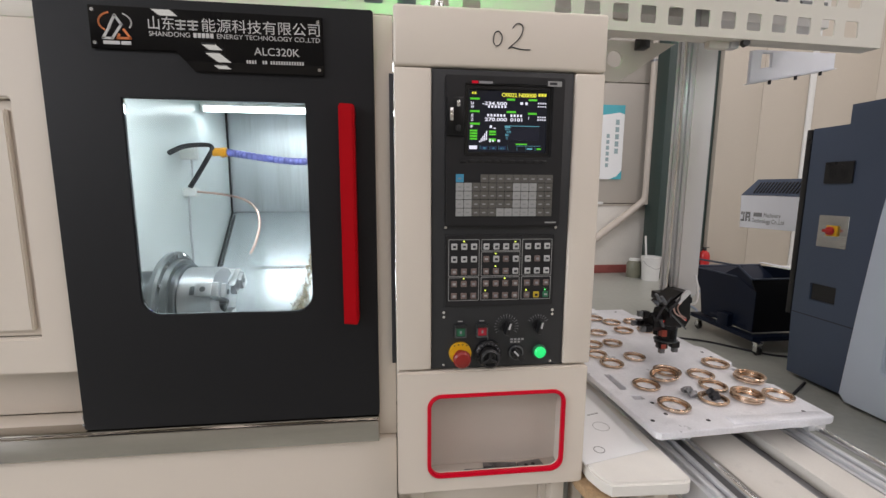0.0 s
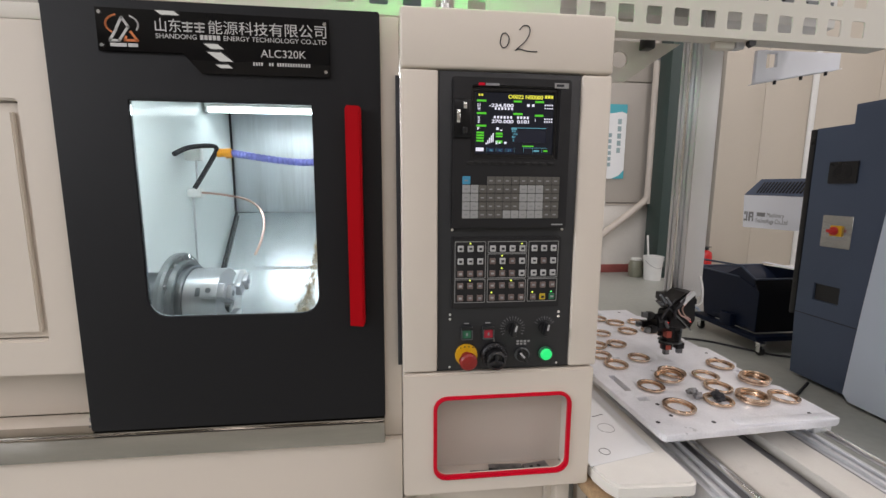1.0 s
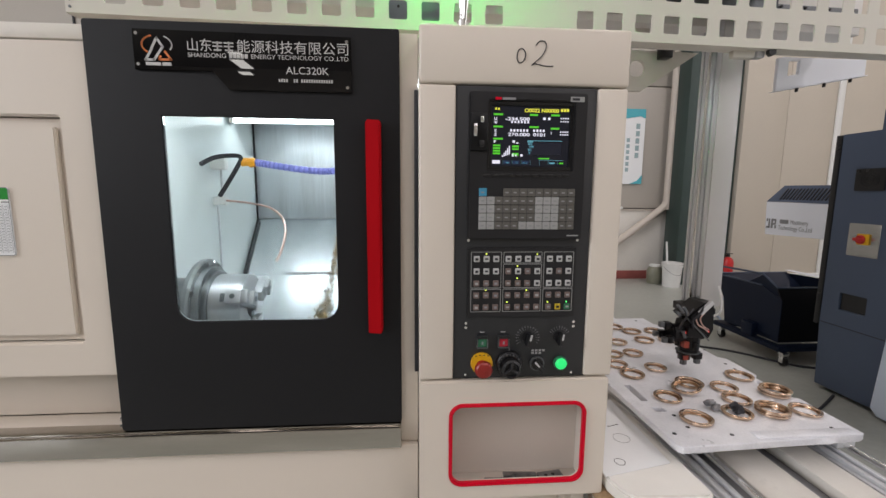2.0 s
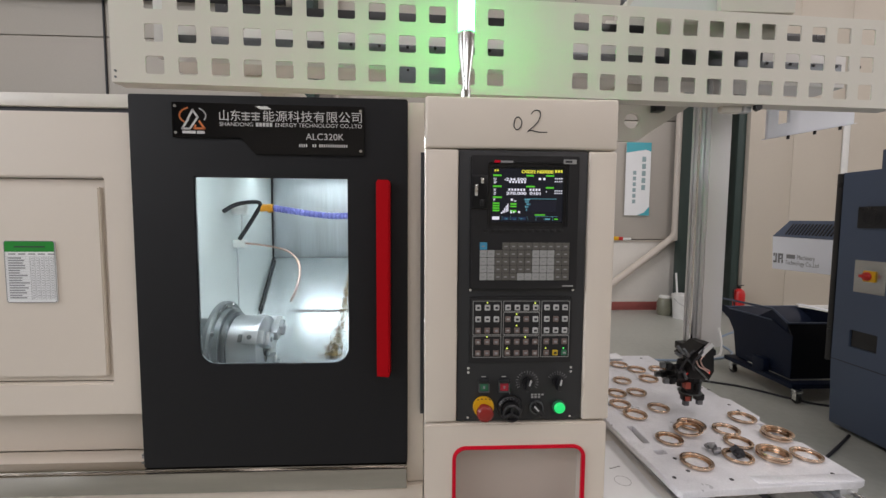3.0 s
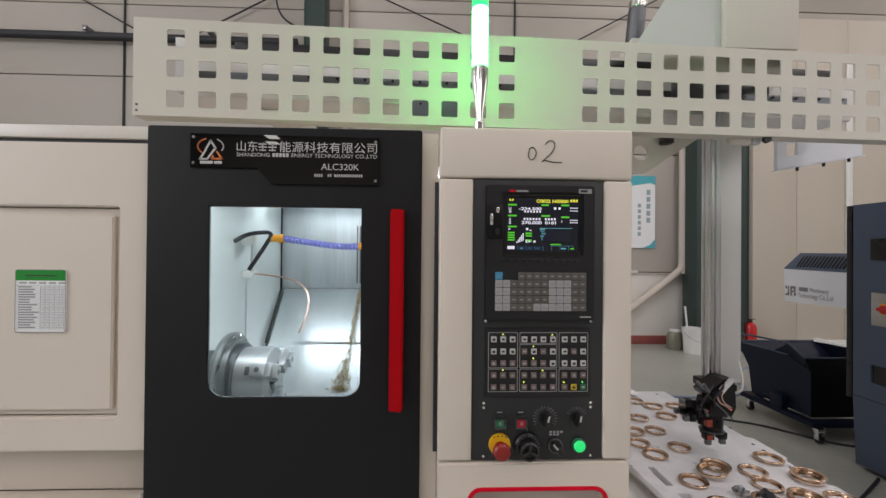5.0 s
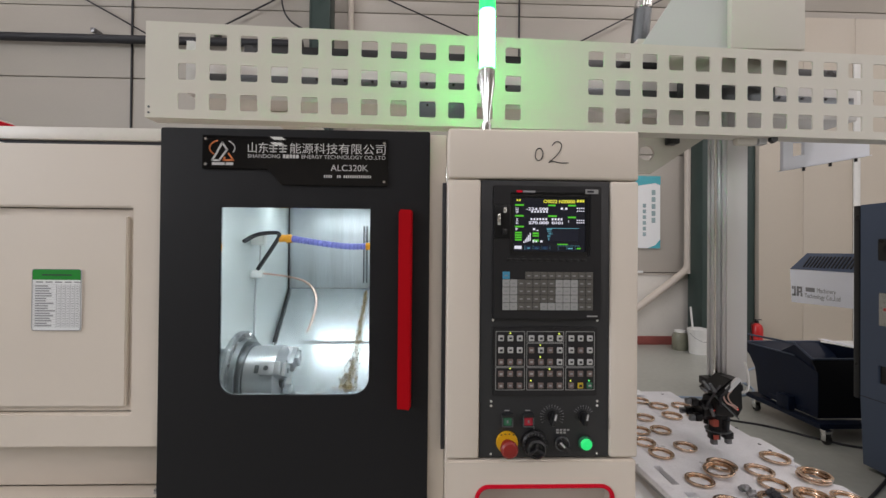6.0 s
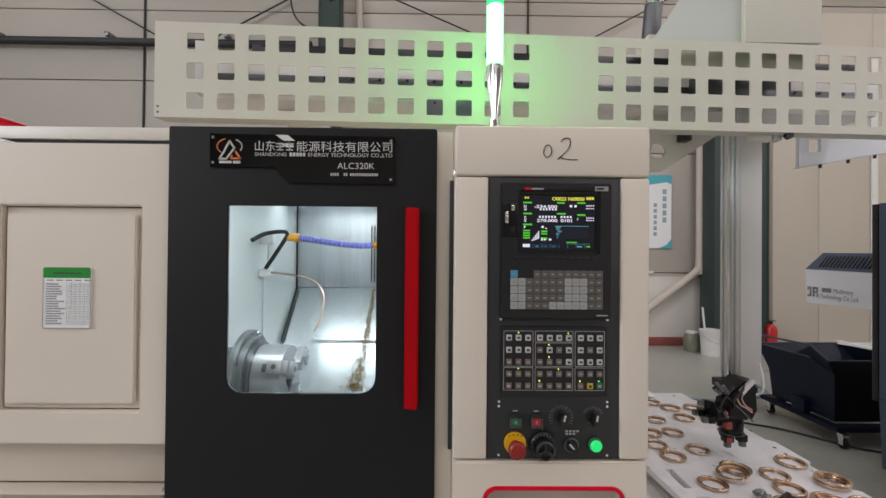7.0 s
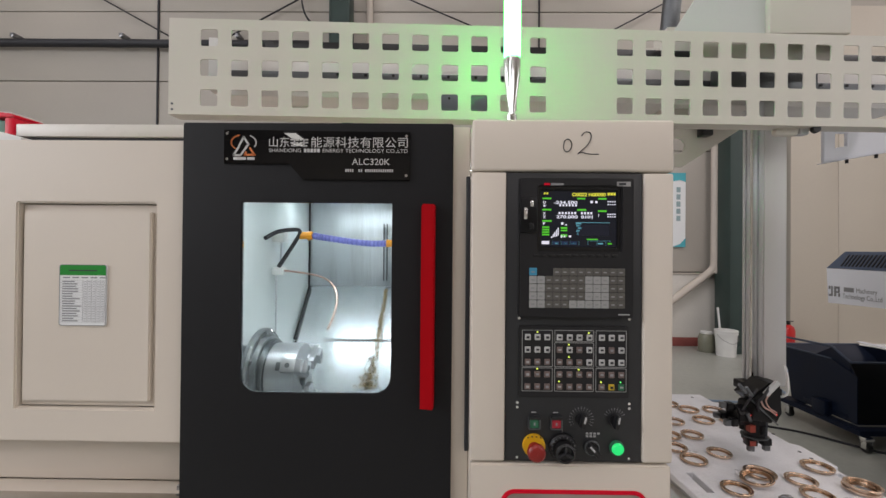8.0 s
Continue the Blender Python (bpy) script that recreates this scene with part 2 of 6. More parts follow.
gt.links.new(gf.outputs[0], gm.inputs[0])
gt.links.new(ga.outputs[0], gm.inputs[1])
gt.links.new(gb.outputs[0], gm.inputs[2])
gt.links.new(gm.outputs[0], gt.nodes["Material Output"].inputs[0])

# ---- mesh helpers ----
BASE = {}


def thing(name, base, label, category, group="", kind=""):
    o = new(name)
    o.location = base
    o.empty_display_size = 0.05
    BASE[o] = Vector(base)
    return tagged(o, label, category, group, kind)


def mesh_of(name, bm, material, smooth=True):
    me = bpy.data.meshes.new(name)
    bmesh.ops.recalc_face_normals(bm, faces=bm.faces)
    bm.to_mesh(me)
    bm.free()
    me.materials.append(material)
    if smooth:
        me.polygons.foreach_set("use_smooth", [True] * len(me.polygons))
        me.set_sharp_from_angle(angle=radians(32))
    return me


def part(name, bm, material, parent, label=""):
    """Links a bmesh, given in world metres, as one mesh under a thing or part."""
    base = BASE[parent]
    bmesh.ops.translate(bm, verts=bm.verts, vec=-base)
    o = new(name, mesh_of(name, bm, material))
    o.parent = parent
    BASE[o] = base
    return tagged(o, label)


def solid(name, bm, material, base, label, category, group="", kind=""):
    """A thing of one mesh."""
    bmesh.ops.translate(bm, verts=bm.verts, vec=-Vector(base))
    o = new(name, mesh_of(name, bm, material))
    o.location = base
    BASE[o] = Vector(base)
    return tagged(o, label, category, group, kind)


def box(x0, x1, y0, y1, z0, z1, bev=0.0, bm=None, seg=2):
    out = bm or bmesh.new()
    b = bmesh.new()
    bmesh.ops.create_cube(b, size=1)
    for v in b.verts:
        v.co = Vector((x0 + (v.co.x + 0.5) * (x1 - x0), y0 + (v.co.y + 0.5) * (y1 - y0), z0 + (v.co.z + 0.5) * (z1 - z0)))
    if bev:
        bmesh.ops.bevel(b, geom=b.edges[:], offset=bev, segments=seg, affect="EDGES", profile=0.5)
    return join(out, b)


def join(out, b):
    me = bpy.data.meshes.new("tmp")
    b.to_mesh(me)
    b.free()
    out.from_mesh(me)
    bpy.data.meshes.remove(me)
    return out


def rod(p0, p1, r0, r1=None, n=20, bm=None, bev=0.0):
    """A capped cylinder or cone from p0 to p1."""
    out = bm or bmesh.new()
    p0, p1 = Vector(p0), Vector(p1)
    r1 = r0 if r1 is None else r1
    b = bmesh.new()
    bmesh.ops.create_cone(b, cap_ends=True, segments=n, radius1=r0, radius2=r1, depth=(p1 - p0).length)
    if bev:
        bmesh.ops.bevel(b, geom=[e for e in b.edges if abs(e.verts[0].co.z - e.verts[1].co.z) < 1e-6], offset=bev, segments=2, affect="EDGES")
    q = (p1 - p0).to_track_quat("Z", "Y").to_matrix().to_4x4()
    bmesh.ops.transform(b, matrix=Matrix.Translation((p0 + p1) / 2) @ q, verts=b.verts)
    return join(out, b)


def ring(center, axis, profile, n=40, bm=None):
    """Turns a closed profile of (radius, height) about an axis through center."""
    out = bm or bmesh.new()
    q = Vector(axis).to_track_quat("Z", "Y").to_matrix()
    rows = []
    for i in range(n):
        a = 2 * math.pi * i / n
        rows.append([out.verts.new(Vector(center) + q @ Vector((r * math.cos(a), r * math.sin(a), h))) for r, h in profile])
    k = len(profile)
    for i in range(n):
        for j in range(k):
            out.faces.new((rows[i][j], rows[(i + 1) % n][j], rows[(i + 1) % n][(j + 1) % k], rows[i][(j + 1) % k]))
    return out


def smooth_path(pts, k=8):
    pts = [Vector(p) for p in pts]
    res = []
    for i in range(len(pts) - 1):
        a, b, c, d = pts[max(0, i - 1)], pts[i], pts[i + 1], pts[min(len(pts) - 1, i + 2)]
        for j in range(k):
            u = j / k
            res.append(0.5 * ((2 * b) + (c - a) * u + (2 * a - 5 * b + 4 * c - d) * u * u + (3 * b - a - 3 * c + d) * u ** 3))
    return res + [pts[-1]]


def tube(pts, r, n=10, bm=None, k=8, ripple=0.0, waves=1):
    """A round tube through points; ripple swells it along its length."""
    out = bm or bmesh.new()
    pts = smooth_path(pts, k) if k > 1 else [Vector(p) for p in pts]
    last, rows = Vector((0.13, 0.2, 1)).normalized(), []
    for i, p in enumerate(pts):
        d = (pts[min(i + 1, len(pts) - 1)] - pts[max(i - 1, 0)]).normalized()
        u = (last - d * last.dot(d)).normalized()
        last, v = u, d.cross(u)
        rr = r * (1 + ripple * (1 if (i // waves) % 2 else -1))
        rows.append([out.verts.new(p + rr * (math.cos(2 * math.pi * j / n) * u + math.sin(2 * math.pi * j / n) * v)) for j in range(n)])
    for a, b in zip(rows, rows[1:]):
        for j in range(n):
            out.faces.new((a[j], a[(j + 1) % n], b[(j + 1) % n], b[j]))
    out.faces.new(rows[0])
    out.faces.new(rows[-1][::-1])
    return out


def rrect(x0, x1, z0, z1, r, n=5, square=()):
    """Outline of a rectangle with round corners (order: bottom left, bottom right, top right, top left); square names corners left sharp."""
    pts = []
    for i, (cx, cz, a0) in enumerate(((x0 + r, z0 + r, 180), (x1 - r, z0 + r, 270), (x1 - r, z1 - r, 0), (x0 + r, z1 - r, 90))):
        if i in square or r == 0:
            pts.append(((x0, x1, x1, x0)[i], (z0, z0, z1, z1)[i]))
        else:
            pts += [(cx + r * math.cos(radians(a0 + 90 * k / n)), cz + r * math.sin(radians(a0 + 90 * k / n))) for k in range(n + 1)]
    return pts


def plate(outer, holes, y0, y1, bev=0.0, bm=None, axis="y"):
    """A plate in the plane across an axis, from outlines with real openings, of thickness y0..y1."""
    out = bm or bmesh.new()
    b = bmesh.new()
    edges = []
    for loop in [outer] + list(holes):
        vs = [b.verts.new((x, y0, z)) for x, z in loop]
        edges += [b.edges.new((vs[i], vs[(i + 1) % len(vs)])) for i in range(len(vs))]
    bmesh.ops.triangle_fill(b, edges=edges, use_beauty=True)
    bmesh.ops.dissolve_limit(b, angle_limit=0.01, verts=b.verts[:], edges=[e for e in b.edges if not e.is_boundary])
    ext = bmesh.ops.extrude_face_region(b, geom=b.faces[:])
    bmesh.ops.translate(b, verts=[v for v in ext["geom"] if isinstance(v, bmesh.types.BMVert)], vec=(0, y1 - y0, 0))
    bmesh.ops.recalc_face_normals(b, faces=b.faces)
    if bev:
        bmesh.ops.bevel(b, geom=[e for e in b.edges if len(e.link_faces) == 2 and e.calc_face_angle(0) > 1.0 and abs(e.verts[0].co.y - e.verts[1].co.y) < 1e-6],
                        offset=bev, segments=2, affect="EDGES")
    if axis == "x":
        for v in b.verts:
            v.co = Vector((v.co.y, v.co.x, v.co.z))
    if axis == "z":
        for v in b.verts:
            v.co = Vector((v.co.x, v.co.z, v.co.y))
    return join(out, b)


def letters(text, x, z, h, y, bm=None, width=None, bold=0.0):
    """Built-in font on a wall that faces -y; x, z: lower left corner, h: capital height."""
    out = bm or bmesh.new()
    cu = bpy.data.curves.new("t", "FONT")
    cu.body, cu.size, cu.extrude, cu.offset = text, h / 0.72, 0.0002, bold
    o = bpy.data.objects.new("t", cu)
    scene.collection.objects.link(o)
    me = bpy.data.meshes.new_from_object(o.evaluated_get(bpy.context.evaluated_depsgraph_get()))
    bpy.data.objects.remove(o)
    b = bmesh.new()
    b.from_mesh(me)
    bpy.data.meshes.remove(me)
    if len(b.verts):
        w = max(v.co.x for v in b.verts) - min(v.co.x for v in b.verts)
        s = width / w if width else 1
        m0 = min(v.co.x for v in b.verts)
        for v in b.verts:
            v.co = Vector((x + (v.co.x - m0) * s, y - v.co.z, z + v.co.y))
    return join(out, b)


def bars(rows, y0, y1, bm=None):
    """Thin bars (x0, x1, z0, z1) standing for print."""
    out = bm or bmesh.new()
    for x0, x1, z0, z1 in rows:
        box(x0, x1, y0, y1, z0, z1, 0, out)
    return out


def screw(parent, x, y, z, r=0.004, name="screw"):
    b = rod((x, y + 0.001, z), (x, y - 0.0025, z), r, r * 0.8, 12)
    return part(name, b, M_CHROME, parent)

# ---- the hall ----
X0, X1, YB, YF, H = -12.0, 14.0, 5.5, -20.0, 7.0
solid("floor", box(X0, X1, YF, YB + 0.2, -0.15, 0.0), M_FLOOR, (0, 0, -0.15), "worn green-grey epoxy factory floor", "floor", kind="structure")
wall = thing("wall_back", (0, YB, 0), "beige sheet wall on a white plastered dado with oxide red skirting", "wall", kind="structure")
part("dado", box(X0, X1, YB, YB + 0.2, 0.0, 1.10, 0.004), M_WALLW, wall, "white plaster dado")
part("skirting", box(X0, 4.6, YB - 0.012, YB, 0.0, 0.135, 0.003), M_WALLR, wall, "oxide red skirting")
part("ledge", box(X0, 5.05, YB - 0.02, YB + 0.05, 1.102, 1.125, 0.003), M_PVC, wall)
# upper wall sheets, laid in courses with open joints
zc = [1.13, 3.0, 4.05, 5.15, 5.36, 6.2, 7.0]
for a, b_ in zip(zc, zc[1:]):
    part("wall_sheet", box(X0, X1, YB + 0.02, YB + 0.1, a + 0.012, b_ - 0.003, 0.006), M_WALLD, wall)
part("wall_core", box(X0, X1, YB + 0.1, YB + 0.2, 1.10, 7.0), M_CONC, wall)
for px_ in (-4.72, 1.24):
    part("joint_strip", box(px_ - 0.012, px_ + 0.012, YB - 0.004, YB + 0.02, 1.13, 7.0, 0.003), M_RUST, wall)
# the beige partition beyond the chip bin
part_w = thing("wall_partition", (5.0, 5.2, 0), "beige insulated panel partition with a white joint strip", "wall", kind="structure")
xs = [4.90, 5.60, 6.42, 7.6, 8.8, 10.0, 11.2, 12.4, 14.0]
for a, b_ in zip(xs, xs[1:]):
    part("wall_panel", box(a + 0.003, b_ - 0.003, 5.24, 5.40, 0.0, 5.1, 0.005), M_WALLP, part_w)
# white strip stands in for daylight showing under the partition
part("white_kerb", box(5.62, 14.0, 5.19, 5.236, 0.0, 0.125, 0.004), M_WHITEPL, part_w, "white strip for daylight under the partition")
part("joint_cover", box(6.38, 6.48, 5.215, 5.238, 0.0, 4.4, 0.004), M_WHITEPL, part_w, "white joint cover")
# high side openings, out of view, added for the fill lamps
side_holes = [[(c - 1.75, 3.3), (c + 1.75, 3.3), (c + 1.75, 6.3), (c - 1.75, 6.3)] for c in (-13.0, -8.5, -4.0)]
solid("wall_left", plate([(YF, 0), (YB, 0), (YB, H), (YF, H)], side_holes, X0 - 0.2, X0, axis="x"), M_WALLD, (X0, 0, 0), "taupe sheet side wall with three openings added for light", "wall", kind="structure")
solid("wall_right", plate([(YF, 0), (YB, 0), (YB, H), (YF, H)], side_holes, X1, X1 + 0.2, axis="x"), M_WALLD, (X1, 0, 0), "taupe sheet side wall with three openings added for light", "wall", kind="structure")
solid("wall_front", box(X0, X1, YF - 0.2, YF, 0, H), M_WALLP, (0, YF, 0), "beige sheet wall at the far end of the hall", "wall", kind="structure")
# the roof and its openings are unseen; the openings are added for the lamps
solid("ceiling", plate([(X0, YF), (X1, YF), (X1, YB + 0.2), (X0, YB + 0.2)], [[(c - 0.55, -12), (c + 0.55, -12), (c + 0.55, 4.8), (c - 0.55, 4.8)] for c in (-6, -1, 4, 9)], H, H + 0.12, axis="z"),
      M_WALLD, (0, 0, H), "taupe sheet roof with long openings added for light", "ceiling", kind="structure")


def steel_column(x, y, w, d, label):
    """An H-section column with base plate, bolts and a concrete plinth."""
    c = thing("steel_column", (x, y, 0), label, "column", "hall columns")
    b = box(x - w / 2, x - w / 2 + 0.02, y - d / 2, y + d / 2, 0.10, H, 0.003)
    part("flange", b, M_GREEN, c)
    part("flange", box(x + w / 2 - 0.02, x + w / 2, y - d / 2, y + d / 2, 0.10, H, 0.003), M_GREEN, c)
    part("web", box(x - w / 2 + 0.02, x + w / 2 - 0.02, y - d / 2 + 0.02, y - d / 2 + 0.035, 0.10, H), M_GREEN, c)
    part("base_plate", box(x - w / 2 - 0.05, x + w / 2 + 0.05, y - d / 2 - 0.05, y + d / 2 + 0.03, 0.0, 0.10, 0.01), M_GREEN, c)
    for sx in (-1, 1):
        part("stiffener", box(x + sx * w * 0.25 - 0.01, x + sx * w * 0.25 + 0.01, y - d / 2 - 0.04, y - d / 2 + 0.02, 0.10, 0.30, 0.002), M_GREEN, c)
        part("anchor_bolt", rod((x + sx * (w / 2 + 0.02), y - d / 2 - 0.025, 0.10), (x + sx * (w / 2 + 0.02), y - d / 2 - 0.025, 0.15), 0.016, n=6), M_CHIP, c)


def panel_lamp(x, y, z, w, d):
    """A hanging panel lamp: housing, glowing diffuser and two rods."""
    o = thing("panel_lamp", (x, y, z), "hanging rectangular lamp with a glowing diffuser", "lamp", "hall lamps")
    part("housing", plate([(x - w / 2, y - d / 2), (x + w / 2, y - d / 2), (x + w / 2, y + d / 2), (x - w / 2, y + d / 2)], [], z, z + 0.05, 0.004, axis="z"), M_WHITEPL, o)
    part("diffuser", box(x - w / 2 + 0.02, x + w / 2 - 0.02, y - d / 2 + 0.02, y + d / 2 - 0.02, z - 0.006, z - 0.001), M_PANELLAMP, o, "glowing diffuser")
    for sx in (-1, 1):
        part("hanger", rod((x + sx * w * 0.35, y, z + 0.05), (x + sx * w * 0.35, y, H), 0.006, n=6), M_CHIP, o)


panel_lamp(-5.53, -10.35, 5.5, 0.45, 0.40)
panel_lamp(-5.45, -12.85, 5.5, 0.42, 0.50)
panel_lamp(-5.68, -13.90, 5.5, 0.45, 1.00)
panel_lamp(-5.98, -15.00, 5.5, 0.45, 0.45)

steel_column(4.09, 5.22, 0.40, 0.34, "dark green steel column on a bolted base plate")
steel_column(-1.78, 5.30, 0.30, 0.30, "dark green steel column behind the gantry")
pipe = thing("drain_pipe", (4.0, 5.4, 0.5), "ivory plastic drain pipe, bent and led along the wall", "pipe")
part("pipe_run", tube([(3.88, 5.38, 7.0), (3.88, 5.38, 1.6), (3.88, 5.38, 1.36), (3.875, 5.38, 1.25), (3.85, 5.38, 1.19), (3.79, 5.38, 1.13), (3.65, 5.38, 1.02), (3.1, 5.38, 0.60), (2.6, 5.38, 0.22)], 0.055, 14), M_PVC, pipe)
for z in (3.3, 5.0):
    part("pipe_clip", ring((3.88, 5.38, z), (0, 0, 1), [(0.056, -0.015), (0.066, -0.015), (0.066, 0.015), (0.056, 0.015)], 16), M_CHIP, pipe)
rail = thing("green_post", (4.95, 5.3, 0), "narrow dark green steel post against the wall", "post")
part("post_shaft", box(4.76, 4.885, 5.30, 5.46, 0.0, 7.0, 0.006), M_GREEN, rail)
bp_ = thing("black_pipe", (-6, 5.38, 4.62), "black lagged pipe along the upper wall", "pipe")
part("pipe_run", tube([(-12, 5.40, 4.60), (-7, 5.40, 4.60), (-2.1, 5.40, 4.58)], 0.06, 12), M_RUST, bp_)
for x in (-6.9, -5.2, -3.4):
    part("bracket", box(x - 0.03, x + 0.03, 5.36, 5.52, 4.68, 4.74, 0.004), M_CHIP, bp_)
wire = thing("stay_cable", (-5, 5.4, 5), "thin dark stay cables sloping along the upper wall", "cable")
for a, b_ in (((-6.0, 5.44, 5.55), (-4.45, 5.44, 4.70)), ((-3.6, 5.44, 4.7), (-2.4, 5.44, 5.35)), ((-1.0, 5.44, 5.40), (0.6, 5.44, 4.72)), ((2.2, 5.44, 4.75), (3.6, 5.44, 5.5))):
    part("cable_run", tube([a, b_], 0.012, 6), M_RUST, wire)
part("cable_run", tube([(-2.45, 5.42, 5.7), (-2.42, 5.42, 5.2), (-2.30, 5.42, 4.95), (-2.05, 5.42, 4.80)], 0.014, 6), M_RUST, wire)
cond = thing("white_conduit", (-1.35, 5.45, 2), "pale conduit running up the wall", "conduit")
part("pipe_run", tube([(-1.38, 5.44, 1.2), (-1.38, 5.44, 7.0)], 0.05, 10), M_PVC, cond)

sbx = thing("small_carton", (3.0, 5.48, 1.125), "small yellow, red and white carton on the wall ledge", "carton")
part("carton", box(2.94, 3.02, 5.462, 5.499, 1.1255, 1.185, 0.003), M_YEL, sbx)
part("label", box(3.0205, 3.09, 5.464, 5.499, 1.1255, 1.180, 0.003), M_EXT, sbx, "red label")
part("flap", box(3.0905, 3.22, 5.466, 5.499, 1.1255, 1.165, 0.003), M_WHITEPL, sbx)
blb = thing("wall_fitting", (-1.75, 5.12, 5.15), "small round white fitting on the green column", "lamp")
part("rose", rod((-1.75, 5.168, 5.17), (-1.75, 5.148, 5.17), 0.05), M_GUN, blb)
part("globe", ring((-1.75, 5.147, 5.17), (0, -1, 0), [(0.001, 0), (0.038, 0), (0.036, 0.02), (0.022, 0.036), (0.001, 0.04)], 20), M_WHITEPL, blb)

pst = thing("wall_poster", (3.3, 5.49, 2.1), "white wall poster with teal corners and vertical lines of print", "poster")
part("sheet", box(3.10, 3.50, 5.484, 5.49, 1.52, 2.66), M_PAPER, pst)
part("corner_print", plate([(3.10, 2.66), (3.50, 2.66), (3.50, 2.52), (3.42, 2.55), (3.10, 2.50)], [], 5.480, 5.4835), M_TEAL, pst, "teal printed corner")
part("corner_print", plate([(3.30, 1.52), (3.50, 1.52), (3.50, 1.66), (3.42, 1.57)], [], 5.480, 5.4835), M_TEAL, pst, "teal printed corner")
part("print", bars([(3.36, 3.42, 2.36 - 0.11 * i, 2.44 - 0.11 * i) for i in range(5)] + [(3.22, 3.27, 2.16 - 0.09 * i, 2.22 - 0.09 * i) for i in range(6)], 5.481, 5.4835), M_POSTINK, pst)["kind"] = "stuff"
sock = thing("wall_switch", (4.5, 5.49, 0.75), "small white wall switch box", "switch")
part("switch_body", box(4.50, 4.58, 5.46, 5.5, 0.68, 0.80, 0.006), M_WHITEPL, sock)
part("rocker", box(4.525, 4.555, 5.452, 5.46, 0.715, 0.765, 0.003), M_GREYINK, sock)


def bucket(x, y, r, h, material, label):
    b = thing("bucket", (x, y, 0), label, "bucket", "buckets by the column")
    part("body", ring((x, y, 0), (0, 0, 1), [(0.001, 0.0), (r * 0.86, 0.0), (r, h), (r - 0.006, h), (r * 0.85, 0.02), (0.001, 0.02)], 28), material, b)
    for z in (h - 0.012, h - 0.05):
        part("rim", ring((x, y, z), (0, 0, 1), [(r * 0.985, -0.008), (r + 0.010, -0.008), (r + 0.010, 0.008), (r * 0.985, 0.008)], 28), material, b)
    part("bail", tube([(x - r, y, h - 0.05), (x - r * 0.8, y - r * 0.7, h - 0.12), (x, y - r - 0.012, h - 0.17), (x + r * 0.8, y - r * 0.7, h - 0.12), (x + r, y, h - 0.05)], 0.003, 6), M_CHIP, b)
    return b


bk = bucket(3.755, 4.92, 0.138, 0.36, M_WHITEPL, "white plastic paint bucket standing by the green column")
part("stirring_stick", rod((3.74, 4.98, 0.05), (3.70, 5.02, 0.66), 0.014, n=8), M_WHITEPL, bk)
jr = thing("jar", (3.63, 5.16, 0), "dull green glass jar on the floor", "jar")
part("body", ring((3.63, 5.16, 0), (0, 0, 1), [(0.001, 0), (0.10, 0), (0.11, 0.03), (0.11, 0.2), (0.09, 0.25), (0.075, 0.26), (0.07, 0.25), (0.09, 0.2), (0.09, 0.03), (0.001, 0.02)], 22), M_JAR, jr)
part("lid", rod((3.63, 5.16, 0.262), (3.63, 5.16, 0.29), 0.08), M_WHITEPL, jr)
fe = thing("fire_extinguisher", (4.72, 5.05, 0), "red fire extinguisher standing on the floor", "extinguisher")
part("cylinder", ring((4.72, 5.05, 0), (0, 0, 1), [(0.001, 0), (0.075, 0), (0.08, 0.02), (0.08, 0.34), (0.065, 0.39), (0.025, 0.42), (0.001, 0.42)], 24), M_EXT, fe)
part("valve", box(4.70, 4.74, 5.03, 5.07, 0.42, 0.46, 0.006), M_BLACK, fe)
part("lever", box(4.68, 4.79, 5.04, 5.06, 0.462, 0.475, 0.003), M_BLACK, fe)
part("hose", tube([(4.70, 5.05, 0.44), (4.62, 5.03, 0.42), (4.61, 5.02, 0.3), (4.64, 5.02, 0.15)], 0.011, 8), M_BLACK, fe)
for pts, r, mt, lb in (([(1.6, 3.2, 0.01), (2.38, 3.07, 0.01), (2.80, 3.06, 0.01), (3.26, 3.25, 0.01), (3.5, 3.8, 0.01), (4.4, 4.4, 0.01)], 0.012, M_CABLEB, "blue-grey air hose lying on the floor"),
                       ([(1.7, 2.95, 0.008), (2.44, 2.52, 0.008), (2.69, 2.37, 0.008), (2.91, 2.12, 0.008), (3.06, 2.0, 0.008), (3.5, 1.85, 0.008)], 0.009, M_RUST, "black cable lying on the floor"),
                       ([(1.5, 0.9, 0.008), (2.0, 1.1, 0.008), (2.45, 1.35, 0.008), (2.78, 1.55, 0.008)], 0.009, M_RUST, "black cable leading to the blue machine")):
    c = thing("floor_cable", pts[0], lb, "cable")
    part("cable_run", tube(pts, r, 8), mt, c)

# ---- the lathe: body, door, chamber ----
lathe = thing("lathe", (-0.6, 0.5, 0), "cream and charcoal lathe with a stainless sill", "machine tool")
D = 0.064
bm = plate([(-1.75, 0.917), (-0.79, 0.917), (-0.79, 1.703), (-1.75, 1.703)], [rrect(-1.265, -0.900, 1.004, 1.538, 0.004, 2)], 0.0785, 0.10, 0.004)
part("left_cover", bm, M_BEIGE, lathe)
bm = plate(rrect(-1.262, -0.903, 1.007, 1.535, 0.004, 2), [], 0.094, 0.10)
plate(rrect(-1.250, -0.914, 1.021, 1.517, 0.006, 2), [], 0.0805, 0.094, 0.003, bm)
part("cover_panel", bm, M_BEIGE, lathe)
part("cover_skirt", box(-1.75, -0.79, 0.162, 0.180, 0.776, 0.930, 0.002), M_BEIGE, lathe)
